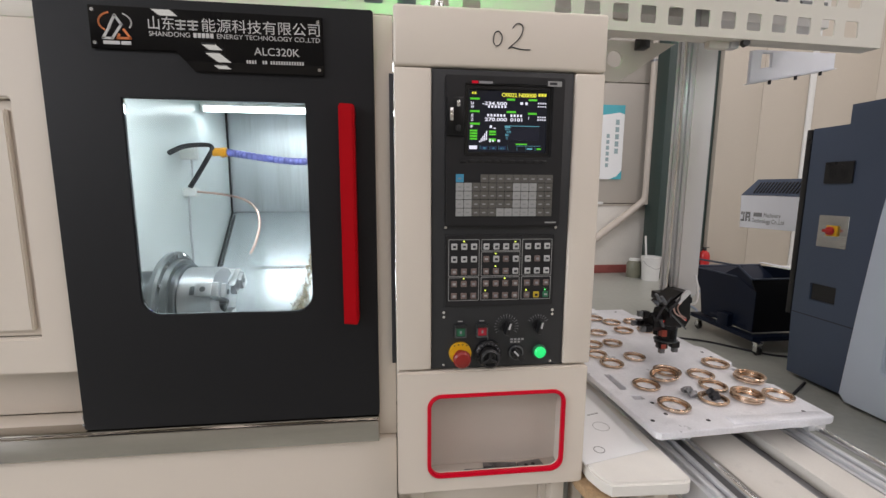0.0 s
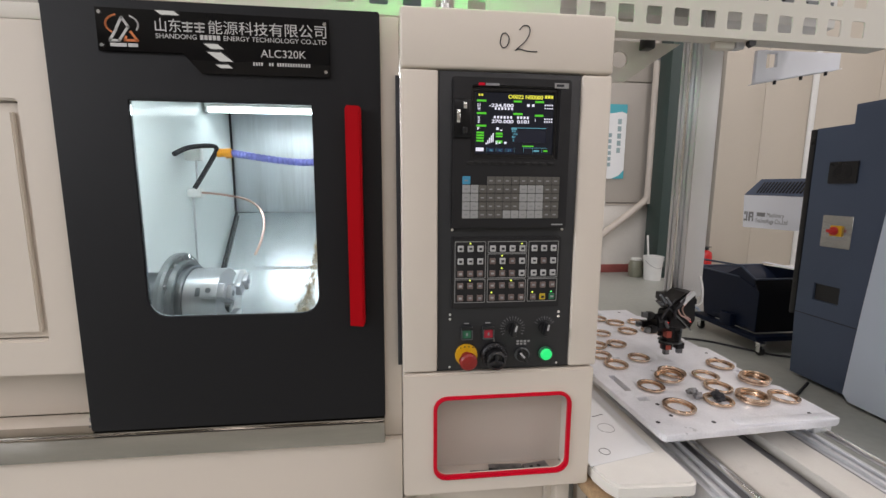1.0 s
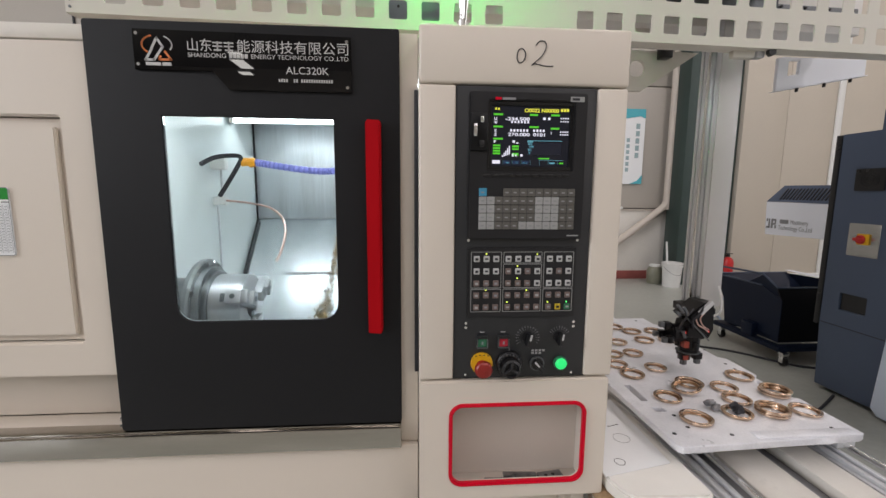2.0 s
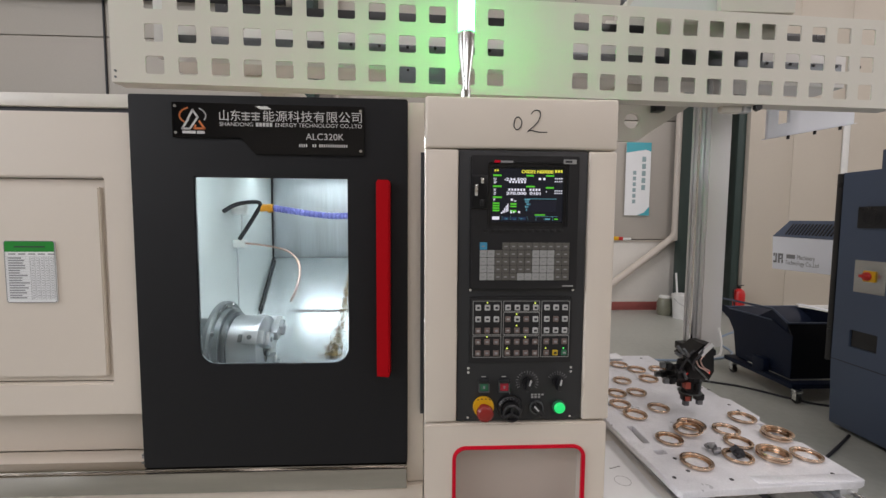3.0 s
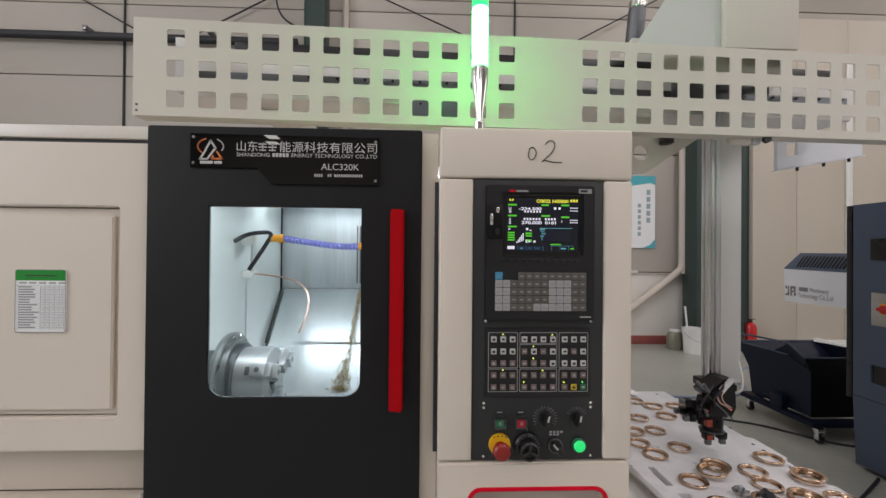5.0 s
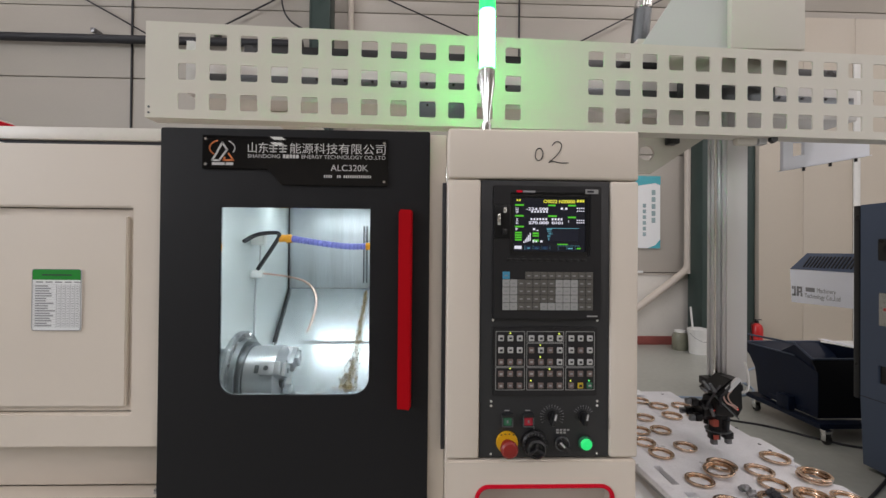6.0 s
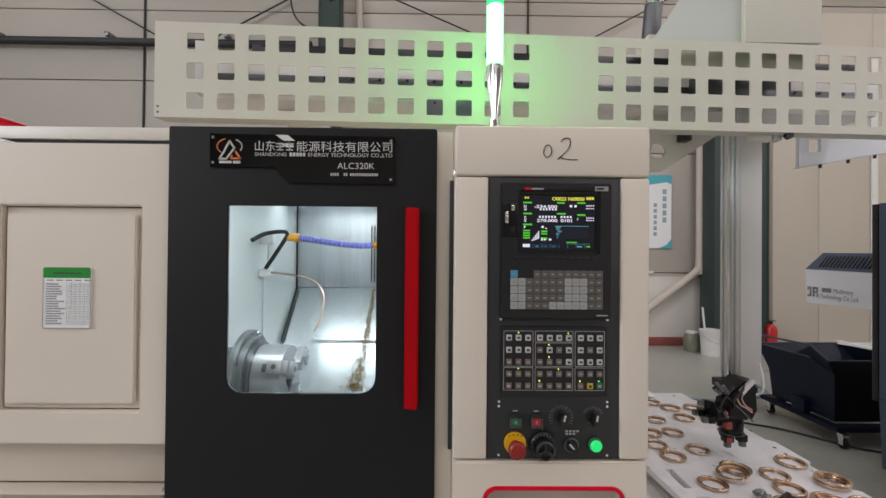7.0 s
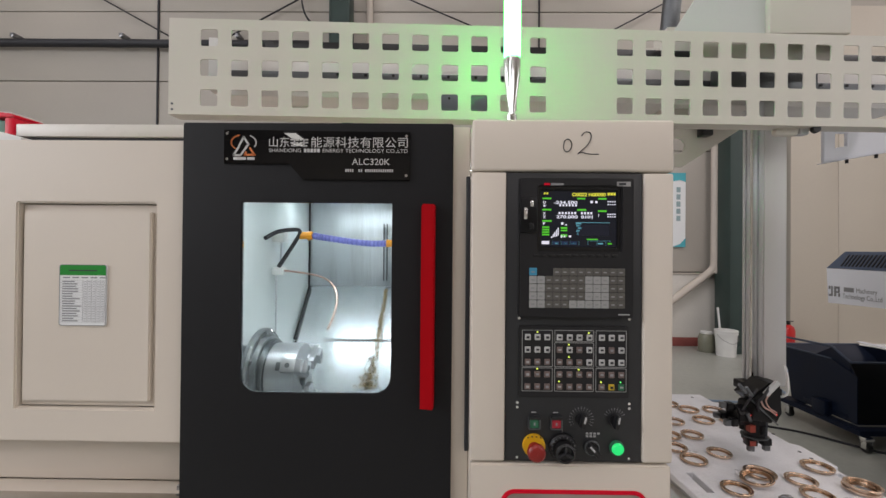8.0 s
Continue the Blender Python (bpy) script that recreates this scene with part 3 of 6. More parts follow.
part("skirt_ledge", box(-1.75, -0.79, 0.1005, 0.161, 0.760, 0.7752, 0.002), M_BEIGE, lathe)
part("cover_return", box(-1.75, -0.79, 0.1005, 0.161, 0.9175, 0.930, 0.002), M_BEIGE, lathe)
part("roof_panel", box(-1.75, -0.90, 0.10, 1.28, 1.672, 1.694, 0.004), M_BEIGE, lathe)
part("roof_panel", box(-0.90, -0.8005, 0.34, 1.28, 1.716, 1.735, 0.003), M_BEIGE, lathe)
part("roof_panel", box(-0.80, 0.34, 0.162, 1.28, 1.716, 1.735, 0.004), M_BEIGE, lathe)
part("rear_panel", box(-1.75, 0.34, 1.26, 1.28, 0.05, 1.671), M_BEIGE, lathe)
part("side_panel", box(-1.75, -1.73, 0.10, 1.26, 0.05, 1.672), M_BEIGE, lathe)
part("side_panel", box(0.32, 0.34, 0.10, 1.26, 0.05, 1.672), M_BEIGE, lathe)
part("sill", box(-1.75, -0.129, 0.050, 0.10, 0.714, 0.770, 0.002), M_STEELB, lathe, "polished stainless sill")
part("sill_lip", box(-1.75, -0.129, 0.060, 0.10, 0.7705, 0.7755, 0.001), M_STEELB, lathe)
part("base_cover", box(-1.75, -0.085, 0.064, 0.10, 0.06, 0.7135, 0.004), M_BEIGE, lathe)
part("base_cover", box(-0.084, 0.32, 0.118, 0.14, 0.06, 0.594, 0.004), M_BEIGE, lathe)
part("door_post", box(-0.165, -0.0845, 0.0785, 0.10, 0.715, 1.742, 0.003), M_BEIGE, lathe)
# black strip stands in for the shaded gap between post and cabinet
part("door_post_seam", box(-0.094, -0.084, 0.064, 0.078, 0.915, 1.612, 0.001), M_RUST, lathe, "black strip for the dark gap beside the cabinet")
# hidden strips added to keep chamber light from leaking past the door
for a, b_ in ((-0.175, -0.095), (-0.815, -0.795)):
    part("door_seal", box(a, b_, 0.1008, 0.114, 0.715, 1.68), M_RUST, lathe, "black edge strip")
part("header", box(-0.84, -0.118, 0.104, 0.16, 1.66, 1.735, 0.004), M_BEIGE, lathe)
for x in (-1.7, -0.9, 0.2):
    part("levelling_foot", rod((x, 0.25, 0.0), (x, 0.25, 0.06), 0.06, 0.04), M_BLACK, lathe)
part("top_rail", box(-1.40, -0.74, 0.20, 0.32, 1.744, 1.781, 0.003), M_COVER, lathe, "scuffed white top rail")
# solid black bar fills the gap under the rail in place of its shade
part("top_rail_shadow_gap", box(-1.40, -0.74, 0.21, 0.31, 1.6945, 1.7435), M_RUST, lathe)
for x in (-1.32, -1.20, -1.06):
    part("hex_bolt", rod((x, 0.25, 1.781), (x, 0.25, 1.790), 0.008, n=6), M_CHROME, lathe)
part("sloping_cover", plate([(-1.75, 1.7035), (-1.290, 1.7035), (-1.290, 1.718), (-1.392, 1.744), (-1.75, 1.800)], [], 0.110, 0.190, 0.002), M_WHITEPL, lathe, "white sloping top sheet")
rt = thing("strapped_case", (-1.55, 0.26, 1.694), "dull green case with red strap on the machine top", "case")
part("case_body", box(-1.75, -1.432, 0.205, 0.315, 1.6945, 1.792, 0.004), M_CASE, rt, "dull green case body")
part("red_strap", box(-1.4318, -1.403, 0.198, 0.318, 1.6945, 1.799, 0.004), M_REDTRIM, rt, "red strap")
part("strap_top", plate([(-1.475, 1.800), (-1.403, 1.7995), (-1.403, 1.806), (-1.42, 1.812), (-1.475, 1.817)], [], 0.198, 0.312, 0.002), M_REDTRIM, rt, "red strap")
part("strap_edge", plate([(-1.52, 1.806), (-1.420, 1.8125), (-1.420, 1.8165), (-1.52, 1.822)], [], 0.205, 0.300, 0.001), M_WHITEPL, rt, "white strap edge")

door = thing("machine_door", (-0.475, D, 0.775), "charcoal sliding door with a window and red handle", "door")
bm = plate(rrect(-0.822, -0.128, 0.777, 1.746, 0.006, 3), [rrect(-0.667, -0.283, 1.057, 1.542, 0.042, 6, square=(2, 3))], D, D + 0.012, 0.002)
part("door_leaf", bm, M_CHAR, door)
part("rear_stiffener", plate(rrect(-0.78, -0.17, 0.79, 1.70, 0.006, 2), [rrect(-0.70, -0.25, 1.02, 1.58, 0.04, 4)], D + 0.0125, D + 0.032), M_CHAR, door)
pane = part("pane", plate(rrect(-0.6665, -0.2835, 1.0575, 1.5415, 0.041, 6, square=(2, 3)), [], D + 0.003, D + 0.008), M_GLASS, door, "clear polycarbonate pane")
pane.visible_shadow = False
h = part("handle", plate([(-0.2060, 1.031), (-0.1760, 1.028), (-0.1718, 1.036), (-0.1715, 1.533), (-0.176, 1.537), (-0.202, 1.538), (-0.2062, 1.531)], [], D - 0.034, D - 0.001, 0.004), M_RED, door, "long red enamelled handle")
np_ = thing("name_plate", (-0.475, D, 1.60), "black acrylic name plate with silver lettering and four screws", "sign")
yp = D - 0.006
part("plate", plate([(-0.713, 1.640), (-0.546, 1.640), (-0.510, 1.600), (-0.238, 1.600), (-0.238, 1.722), (-0.713, 1.726)], [], yp, D - 0.001, 0.001), M_GLOSS, np_)
for x, z in ((-0.704, 1.716), (-0.704, 1.651), (-0.247, 1.711), (-0.247, 1.611)):
    screw(np_, x, yp, z, 0.0045)
ty = yp - 0.0008
bm = letters("山东", -0.597, 1.684, 0.021, ty, width=0.052)
bm = letters("能源科技有限公司", -0.490, 1.684, 0.021, ty, bm, 0.246)
bars([(-0.543 + 0.0245 * c + dx, -0.543 + 0.0245 * c + dx + w, 1.683 + dz, 1.683 + dz + hh) for c in (0, 1) for dx, w, dz, hh in ((0, 0.021, 0.0165, 0.003), (0, 0.021, 0.009, 0.003), (0.002, 0.017, 0.001, 0.003), (0.009, 0.003, 0.0, 0.021))], ty, yp, bm)
letters("SHANDONG", -0.597, 1.669, 0.0098, ty, bm, 0.082)
bars([(-0.508 + 0.0085 * c, -0.5015 + 0.0085 * c, 1.669, 1.6785) for c in range(5)], ty, yp, bm)
letters("ENERGY TECHNOLOGY CO.,LTD", -0.460, 1.669, 0.0098, ty, bm, 0.216)
letters("ALC320K", -0.385, 1.638, 0.0165, ty, bm, 0.096)
bars([(-0.402 + 0.0056 * c, -0.3985 + 0.0056 * c, 1.620, 1.627) for c in range(22) if c not in (4, 5, 8)], ty, yp, bm)
part("lettering", bm, M_SILVER, np_, "silver lettering")


def stroke(pts, w, y0, y1, bm=None):
    """A flat ribbon of width w along points (x, z)."""
    out = bm or bmesh.new()
    for (xa, za), (xb, zb) in zip(pts, pts[1:]):
        d = Vector((xb - xa, zb - za))
        n = Vector((-d.y, d.x)).normalized() * w / 2
        e = d.normalized() * w * 0.35
        plate([(xa - e.x + n.x, za - e.y + n.y), (xb + e.x + n.x, zb + e.y + n.y), (xb + e.x - n.x, zb + e.y - n.y), (xa - e.x - n.x, za - e.y - n.y)], [], y0, y1, 0, out)
    return out


lx, lz = -0.662, 1.661
part("logo_frame", stroke([(lx - 0.012, lz + 0.024), (lx, lz + 0.046), (lx + 0.012, lz + 0.028), (lx - 0.008, lz), (lx - 0.026, lz), (lx - 0.012, lz + 0.022)], 0.005, ty, yp), M_SILVER, np_, "silver emblem")
part("logo_arc", stroke([(lx - 0.028 + 0.030 * math.cos(radians(a)) + 0.026, lz + 0.032 + 0.020 * math.sin(radians(a))) for a in range(110, 245, 15)], 0.0035, ty - 0.0004, yp), M_LOGO, np_, "orange emblem arc")
part("logo_hook", stroke([(lx + 0.006, lz + 0.008), (lx + 0.003, lz + 0.001), (lx + 0.028, lz + 0.001), (lx + 0.016, lz + 0.018)], 0.0048, ty, yp), M_LOGO, np_, "orange emblem hook")
part("logo_arc_silver", stroke([(lx + 0.002 + 0.030 * math.cos(radians(a)), lz + 0.032 + 0.020 * math.sin(radians(a))) for a in range(60, -40, -15)], 0.0028, ty - 0.0004, yp), M_SILVER, np_)
part("logo_bar", bars([(lx - 0.026, lx + 0.006, lz - 0.012, lz - 0.005), (lx + 0.009, lx + 0.028, lz - 0.012, lz - 0.005)], ty, yp), M_SILVER, np_)

# chamber lining
cham = thing("machining_chamber", (-0.55, 0.6, 0.75), "pale enamelled and stainless machining chamber with a tube light", "machine tool", kind="structure")
XL, XR = -0.86, 0.25
part("spindle_wall", box(XL - 0.02, XL, 0.185, 1.22, 0.78, 1.70), M_SPINDLE, cham, "pale enamelled spindle wall")
part("far_wall", box(XR, XR + 0.02, 0.115, 1.22, 0.78, 1.70), M_STEELC, cham)
part("roof_lining", box(XL, XR, 0.165, 1.19, 1.701, 1.714), M_LINER, cham)
part("upper_splash_guard", box(XL + 0.002, XR - 0.002, 1.160, 1.175, 1.238, 1.699, 0.002), M_STEELV, cham, "stainless back guard")
bm = plate([(1.175, 1.238), (1.160, 1.235), (0.950, 1.003), (0.62, 0.80), (0.62, 0.785), (0.965, 0.99)], [], XL + 0.002, XR - 0.002, axis="x")
part("slant_guard", bm, M_STEELC, cham, "slanting stainless way cover")
part("guard_rib", plate([(0.950, 1.011), (0.944, 1.007), (0.937, 0.990), (0.945, 0.992)], [], XL + 0.14, XR - 0.002, axis="x"), M_STEELC, cham)
part("corner_seal", box(XL + 0.001, XL + 0.009, 1.150, 1.1585, 1.240, 1.699, 0.003), M_RUST, cham, "dark corner seal")
bm = rod((XL + 0.011, 1.145, 1.238), (XL + 0.011, 0.938, 1.008), 0.0055, n=8)
part("corner_seal", bm, M_RUST, cham)
part("chamber_floor", box(XL, XR, 0.115, 0.62, 0.775, 0.787), M_STEELC, cham)
part("front_lip", box(-0.79, XR, 0.115, 0.129, 0.778, 1.02, 0.002), M_LINER, cham)
tl = thing("tube_light", (-0.45, 0.90, 1.65), "lit white tube lamp under the chamber roof", "lamp")
part("housing", box(-0.85, -0.05, 0.875, 0.925, 1.676, 1.688, 0.002), M_WHITEPL, tl)
part("tube", rod((-0.836, 0.90, 1.664), (-0.06, 0.90, 1.664), 0.0095), M_TUBE, tl, "glowing tube")
for x in (-0.848, -0.055):
    part("end_cap", box(x - 0.006, x + 0.006, 0.885, 0.915, 1.652, 1.676, 0.002), M_WHITEPL, tl)
for x in (-0.70, -0.12):
    part("hanger", box(x - 0.012, x + 0.012, 0.890, 0.910, 1.6885, 1.7005, 0.001), M_WHITEPL, tl)

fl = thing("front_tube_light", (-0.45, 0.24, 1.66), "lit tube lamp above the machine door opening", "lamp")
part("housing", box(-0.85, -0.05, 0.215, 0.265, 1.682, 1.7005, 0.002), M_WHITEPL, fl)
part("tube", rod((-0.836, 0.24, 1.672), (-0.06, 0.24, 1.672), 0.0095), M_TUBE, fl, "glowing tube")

# chuck, axis along x
ch = thing("lathe_chuck", (XL, 0.44, 1.01), "ground steel three-jaw chuck on a dark spindle flange", "chuck")
cy_, cz_ = 0.41, 1.005
XC = XL + 0.090
part("spindle_nose", rod((XL, cy_, cz_), (XC, cy_, cz_), 0.09), M_GUN, ch)
part("spindle_flange", ring((XC, cy_, cz_), (1, 0, 0), [(0.001, 0), (0.150, 0), (0.150, 0.012), (0.144, 0.018), (0.126, 0.018), (0.124, 0.034), (0.001, 0.034)], 56), M_FLANGE, ch, "dark spindle flange wet with swarf")
part("back_plate", ring((XC + 0.0342, cy_, cz_), (1, 0, 0), [(0.001, 0), (0.110, 0), (0.112, 0.002), (0.112, 0.014), (0.109, 0.017), (0.001, 0.017)], 56), M_GUN, ch)
part("chuck_body", ring((XC + 0.0515, cy_, cz_), (1, 0, 0), [(0.001, 0), (0.099, 0), (0.100, 0.0012), (0.100, 0.0938), (0.0985, 0.0955), (0.040, 0.0955), (0.036, 0.060), (0.001, 0.060)], 56), M_CHUCK, ch)
for k in range(3):
    a = radians(62 + 120 * k)
    m = Matrix.Translation((XC + 0.147, cy_, cz_)) @ Matrix.Rotation(a, 4, "X")
    b = box(-0.060, 0.002, -0.013, 0.013, 0.020, 0.1015, 0.001)
    bmesh.ops.transform(b, matrix=m, verts=b.verts)
    part("master_jaw", b, M_GUN, ch)
    b = box(-0.040, 0.006, -0.021, 0.021, 0.050, 0.116, 0.0015)
    box(0.0062, 0.026, -0.021, 0.021, 0.036, 0.116, 0.0015, b)
    box(0.0262, 0.040, -0.021, 0.021, 0.062, 0.098, 0.0015, b)
    bmesh.ops.transform(b, matrix=m, verts=b.verts)
    j = part("top_jaw", b, M_CHUCK, ch)
    for r in (0.044, 0.090):
        b = rod((0.0385, 0, 0.080), (0.0412, 0, 0.080), 0.009, n=14) if r < 0.05 else rod((-0.018, 0, 0.1150), (-0.018, 0, 0.1168), 0.008, n=14)
        bmesh.ops.transform(b, matrix=m, verts=b.verts)
        part("jaw_screw", b, M_GUN, j)
for k in range(6):
    a = radians(30 + 60 * k)
    part("flange_bolt", rod((XC + 0.018, cy_ + 0.135 * math.cos(a), cz_ + 0.135 * math.sin(a)), (XC + 0.023, cy_ + 0.135 * math.cos(a), cz_ + 0.135 * math.sin(a)), 0.006, n=10), M_CHIP, ch)
rng = random.Random(4)
bm = bmesh.new()
for k in range(420):
    a, r = rng.uniform(0, 6.283), rng.choice((rng.uniform(0.127, 0.148), rng.uniform(0.127, 0.149)))
    s = rng.uniform(0.002, 0.0055)
    x = XC + (0.0185 if r < 0.143 else 0.012)
    c = Vector((x, cy_ + r * math.cos(a), cz_ + r * math.sin(a)))
    v = [bm.verts.new(c + Vector((rng.uniform(0, s), rng.uniform(-s, s), rng.uniform(-s, s)))) for _ in range(4)]
    for f in ((0, 1, 2), (0, 2, 3), (0, 1, 3), (1, 2, 3)):
        bm.faces.new([v[i] for i in f])
sw = solid("swarf_specks", bm, M_CHROME, (XC + 0.03, cy_, cz_), "bright swarf specks stuck to the wet spindle flange", "swarf", kind="stuff")

# coolant lines on the spindle wall
blk = thing("coolant_manifold", (XL, 0.74, 1.33), "coolant manifold with bent black, copper and blue link lines", "coolant line")
part("upper_block", box(XL + 0.001, XL + 0.055, 0.70, 0.735, 1.452, 1.498, 0.004), M_WHITEPL, blk)
part("lower_block", box(XL + 0.001, XL + 0.050, 0.70, 0.735, 1.318, 1.350, 0.004), M_WHITEPL, blk)
for x, z, zz in ((XL + 0.010, 1.33, 0.90), (XL + 0.030, 1.46, 1.345)):
    part("riser", rod((x, 0.725, zz), (x + 0.004, 0.72, z), 0.0045, n=10), M_ALU, blk)
part("black_line", tube([(XL + 0.030, 0.70, 1.352), (XL + 0.062, 0.70, 1.40), (XL + 0.104, 0.69, 1.46), (XL + 0.120, 0.69, 1.490), (XL + 0.108, 0.68, 1.503), (XL + 0.060, 0.62, 1.492), (XL + 0.036, 0.56, 1.464)], 0.0082, 10), M_RUST, blk, "bent black rubber line")
part("copper_line", tube([(XL + 0.050, 0.71, 1.336), (XL + 0.145, 0.69, 1.327), (XL + 0.225, 0.68, 1.308), (XL + 0.272, 0.66, 1.270), (XL + 0.286, 0.64, 1.22), (XL + 0.278, 0.61, 1.158), (XL + 0.264, 0.59, 1.119)], 0.0042, 8), M_COPPER, blk, "thin copper line")
part("orange_fitting", rod((XL + 0.117, 0.70, 1.480), (XL + 0.155, 0.70, 1.482), 0.016, 0.014, bev=0.002), M_ORANGE, blk, "orange hose fitting")
part("orange_collar", rod((XL + 0.145, 0.70, 1.478), (XL + 0.169, 0.70, 1.481), 0.019, 0.017, 8, bev=0.002), M_ORANGE, blk)
hose = part("link_hose", bmesh.new(), M_BLUEHOSE, blk, "violet-blue segmented link hose")
hp = smooth_path([(XL + 0.169, 0.70, 1.480), (XL + 0.22, 0.70, 1.472), (XL + 0.31, 0.70, 1.459), (XL + 0.40, 0.70, 1.450), (XL + 0.47, 0.70, 1.451)], 5)
for i, (a, b_) in enumerate(zip(hp, hp[1:])):
    d = (b_ - a).normalized()
    part("link", ring(a, d, [(0.006, 0), (0.0125, 0.001), (0.0145, 0.008), (0.012, 0.014), (0.009, 0.024), (0.006, 0.024)], 14), M_BLUEHOSE, hose)
part("end_fitting", rod(hp[-1], hp[-1] + Vector((0.035, 0, 0.001)), 0.016, 0.013, 12), M_ORANGE, blk, "orange end nozzle")
for x in (-0.468, -0.452):
    part("nozzle_rod", rod((x, 1.14, 1.56), (x, 1.14, 1.268), 0.0035, n=8), M_GUN, blk)
bm = bmesh.new()
for k in range(1100):
    u = rng.random() ** 1.5
    z = 0.868 + 0.36 * u
    y = 0.950 + (z - 1.003) * 0.905 - 0.010 if z > 1.003 else 0.950 - (1.003 - z) * 1.62 - 0.010
    x = -0.466 + 0.012 * u + rng.gauss(0, 0.017 * (1 - u) ** 2 + 0.0045)
    z2 = z - rng.random() * 0.005
    s = rng.uniform(0.002, 0.0052)
    v = [bm.verts.new((x + rng.uniform(-s, s), y - rng.random() * 0.02 * (1 - u) + rng.uniform(-s, s), z2 + rng.uniform(-s, s))) for _ in range(4)]
    for f in ((0, 1, 2), (0, 2, 3), (0, 1, 3), (1, 2, 3)):
        bm.faces.new([v[i] for i in f])
solid("swarf_heap", bm, M_BRASSCHIP, (-0.49, 0.80, 0.95), "heap of golden bronze swarf clinging to the way cover", "swarf", kind="stuff")

sg = thing("data_sign", (-1.09, 0.079, 1.2), "white data sign with a green heading and printed table", "sign")
part("sheet", plate(rrect(-1.150, -1.026, 1.219, 1.378, 0.006, 3), [], 0.0775, 0.0795), M_PAPER, sg)
part("heading", plate(rrect(-1.149, -1.027, 1.350, 1.377, 0.005, 3, square=(0, 1)), [], 0.0768, 0.0774), M_GREENP, sg, "green heading band")
rs = random.Random(3)
part("print", bars([(-1.142, -1.142 + rs.uniform(0.026, 0.050), 1.3325 - 0.0064 * i, 1.3352 - 0.0064 * i) for i in range(17)] + [(-1.085 + 0.0115 * k, -1.079 + 0.0115 * k, 1.3330 - 0.0064 * i, 1.3342 - 0.0064 * i) for i in range(17) for k in range(5)]
                   + [(-1.140 + 0.024 * k, -1.123 + 0.024 * k, 1.3425, 1.3455) for k in range(5)], 0.0768, 0.0774), M_GREYINK, sg)["kind"] = "stuff"
part("table_rule", bars([(-1.147, -1.029, 1.3305 - 0.0064 * i, 1.3308 - 0.0064 * i) for i in range(-1, 17)] + [(-1.0885 + 0.0115 * k, -1.0882 + 0.0115 * k, 1.226, 1.338) for k in range(6)], 0.0770, 0.0774), M_GREYINK, sg)["kind"] = "stuff"
part("border", plate(rrect(-1.150, -1.026, 1.219, 1.378, 0.006, 3), [rrect(-1.1485, -1.0275, 1.2205, 1.3765, 0.005, 3)], 0.0764, 0.0767), M_GREYINK, sg)
part("heading_print", bars([(-1.125, -1.050, 1.361, 1.364)], 0.0762, 0.0767), M_INK, sg)

# ---- the operator cabinet ----
cab = thing("control_cabinet", (0.16, 0.12, 0.60), "cream control cabinet with a dark operator panel", "cabinet")
CB = 0.30
part("top_cap", box(-0.083, 0.397, 0.0, CB, 1.614, 1.738, 0.007, seg=3), M_BEIGE, cab)
part("left_stile", box(-0.083, -0.001, 0.001, CB, 0.921, 1.611, 0.005, seg=3), M_BEIGE, cab)
part("right_stile", box(0.326, 0.397, 0.001, CB, 0.921, 1.611, 0.006, seg=3), M_BEIGE, cab)
part("carcass", box(-0.075, 0.388, 0.03, CB - 0.005, 0.905, 1.62), M_BEZEL, cab)
bm = plate(rrect(-0.083, 0.393, 0.596, 0.916, 0.008, 3), [rrect(-0.006, 0.334, 0.640, 0.852, 0.030, 6)], 0.0, 0.022, 0.004)
lower = part("lower_front", bm, M_BEIGE, cab)
part("lower_side", box(-0.083, -0.065, 0.022, CB, 0.596, 0.916, 0.002), M_BEIGE, cab)
part("lower_side", box(0.375, 0.393, 0.022, CB, 0.596, 0.916, 0.002), M_BEIGE, cab)
part("lower_floor", box(-0.065, 0.375, 0.022, CB, 0.596, 0.612), M_BEIGE, cab)
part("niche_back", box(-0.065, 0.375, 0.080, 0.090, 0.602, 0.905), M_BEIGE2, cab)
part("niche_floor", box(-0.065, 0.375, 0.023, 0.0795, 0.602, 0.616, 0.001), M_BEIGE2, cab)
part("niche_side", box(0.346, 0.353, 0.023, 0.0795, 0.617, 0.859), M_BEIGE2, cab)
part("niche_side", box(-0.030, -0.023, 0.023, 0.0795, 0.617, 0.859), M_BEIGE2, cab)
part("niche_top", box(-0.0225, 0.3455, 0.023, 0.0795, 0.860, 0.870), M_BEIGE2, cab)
part("red_trim", plate(rrect(-0.010, 0.338, 0.636, 0.857, 0.034, 8), [rrect(-0.001, 0.329, 0.645, 0.848, 0.026, 8)], -0.006, 0.010, 0.003), M_REDTRIM, cab, "red rubber edge trim")
part("support_leg", box(0.335, 0.372, 0.06, 0.10, 0.0, 0.595, 0.003), M_BEIGE, cab)
part("support_leg", box(-0.05, -0.01, 0.105, 0.14, 0.0, 0.595, 0.003), M_BEIGE, cab)
mk = part("marker_number", tube([(0.135, -0.0012, 1.681), (0.138, -0.0012, 1.688), (0.146, -0.0012, 1.690), (0.153, -0.0012, 1.680), (0.150, -0.0012, 1.666), (0.141, -0.0012, 1.660), (0.134, -0.0012, 1.668), (0.135, -0.0012, 1.682)], 0.0011, 6), M_INK, cab, "handwritten marker number")
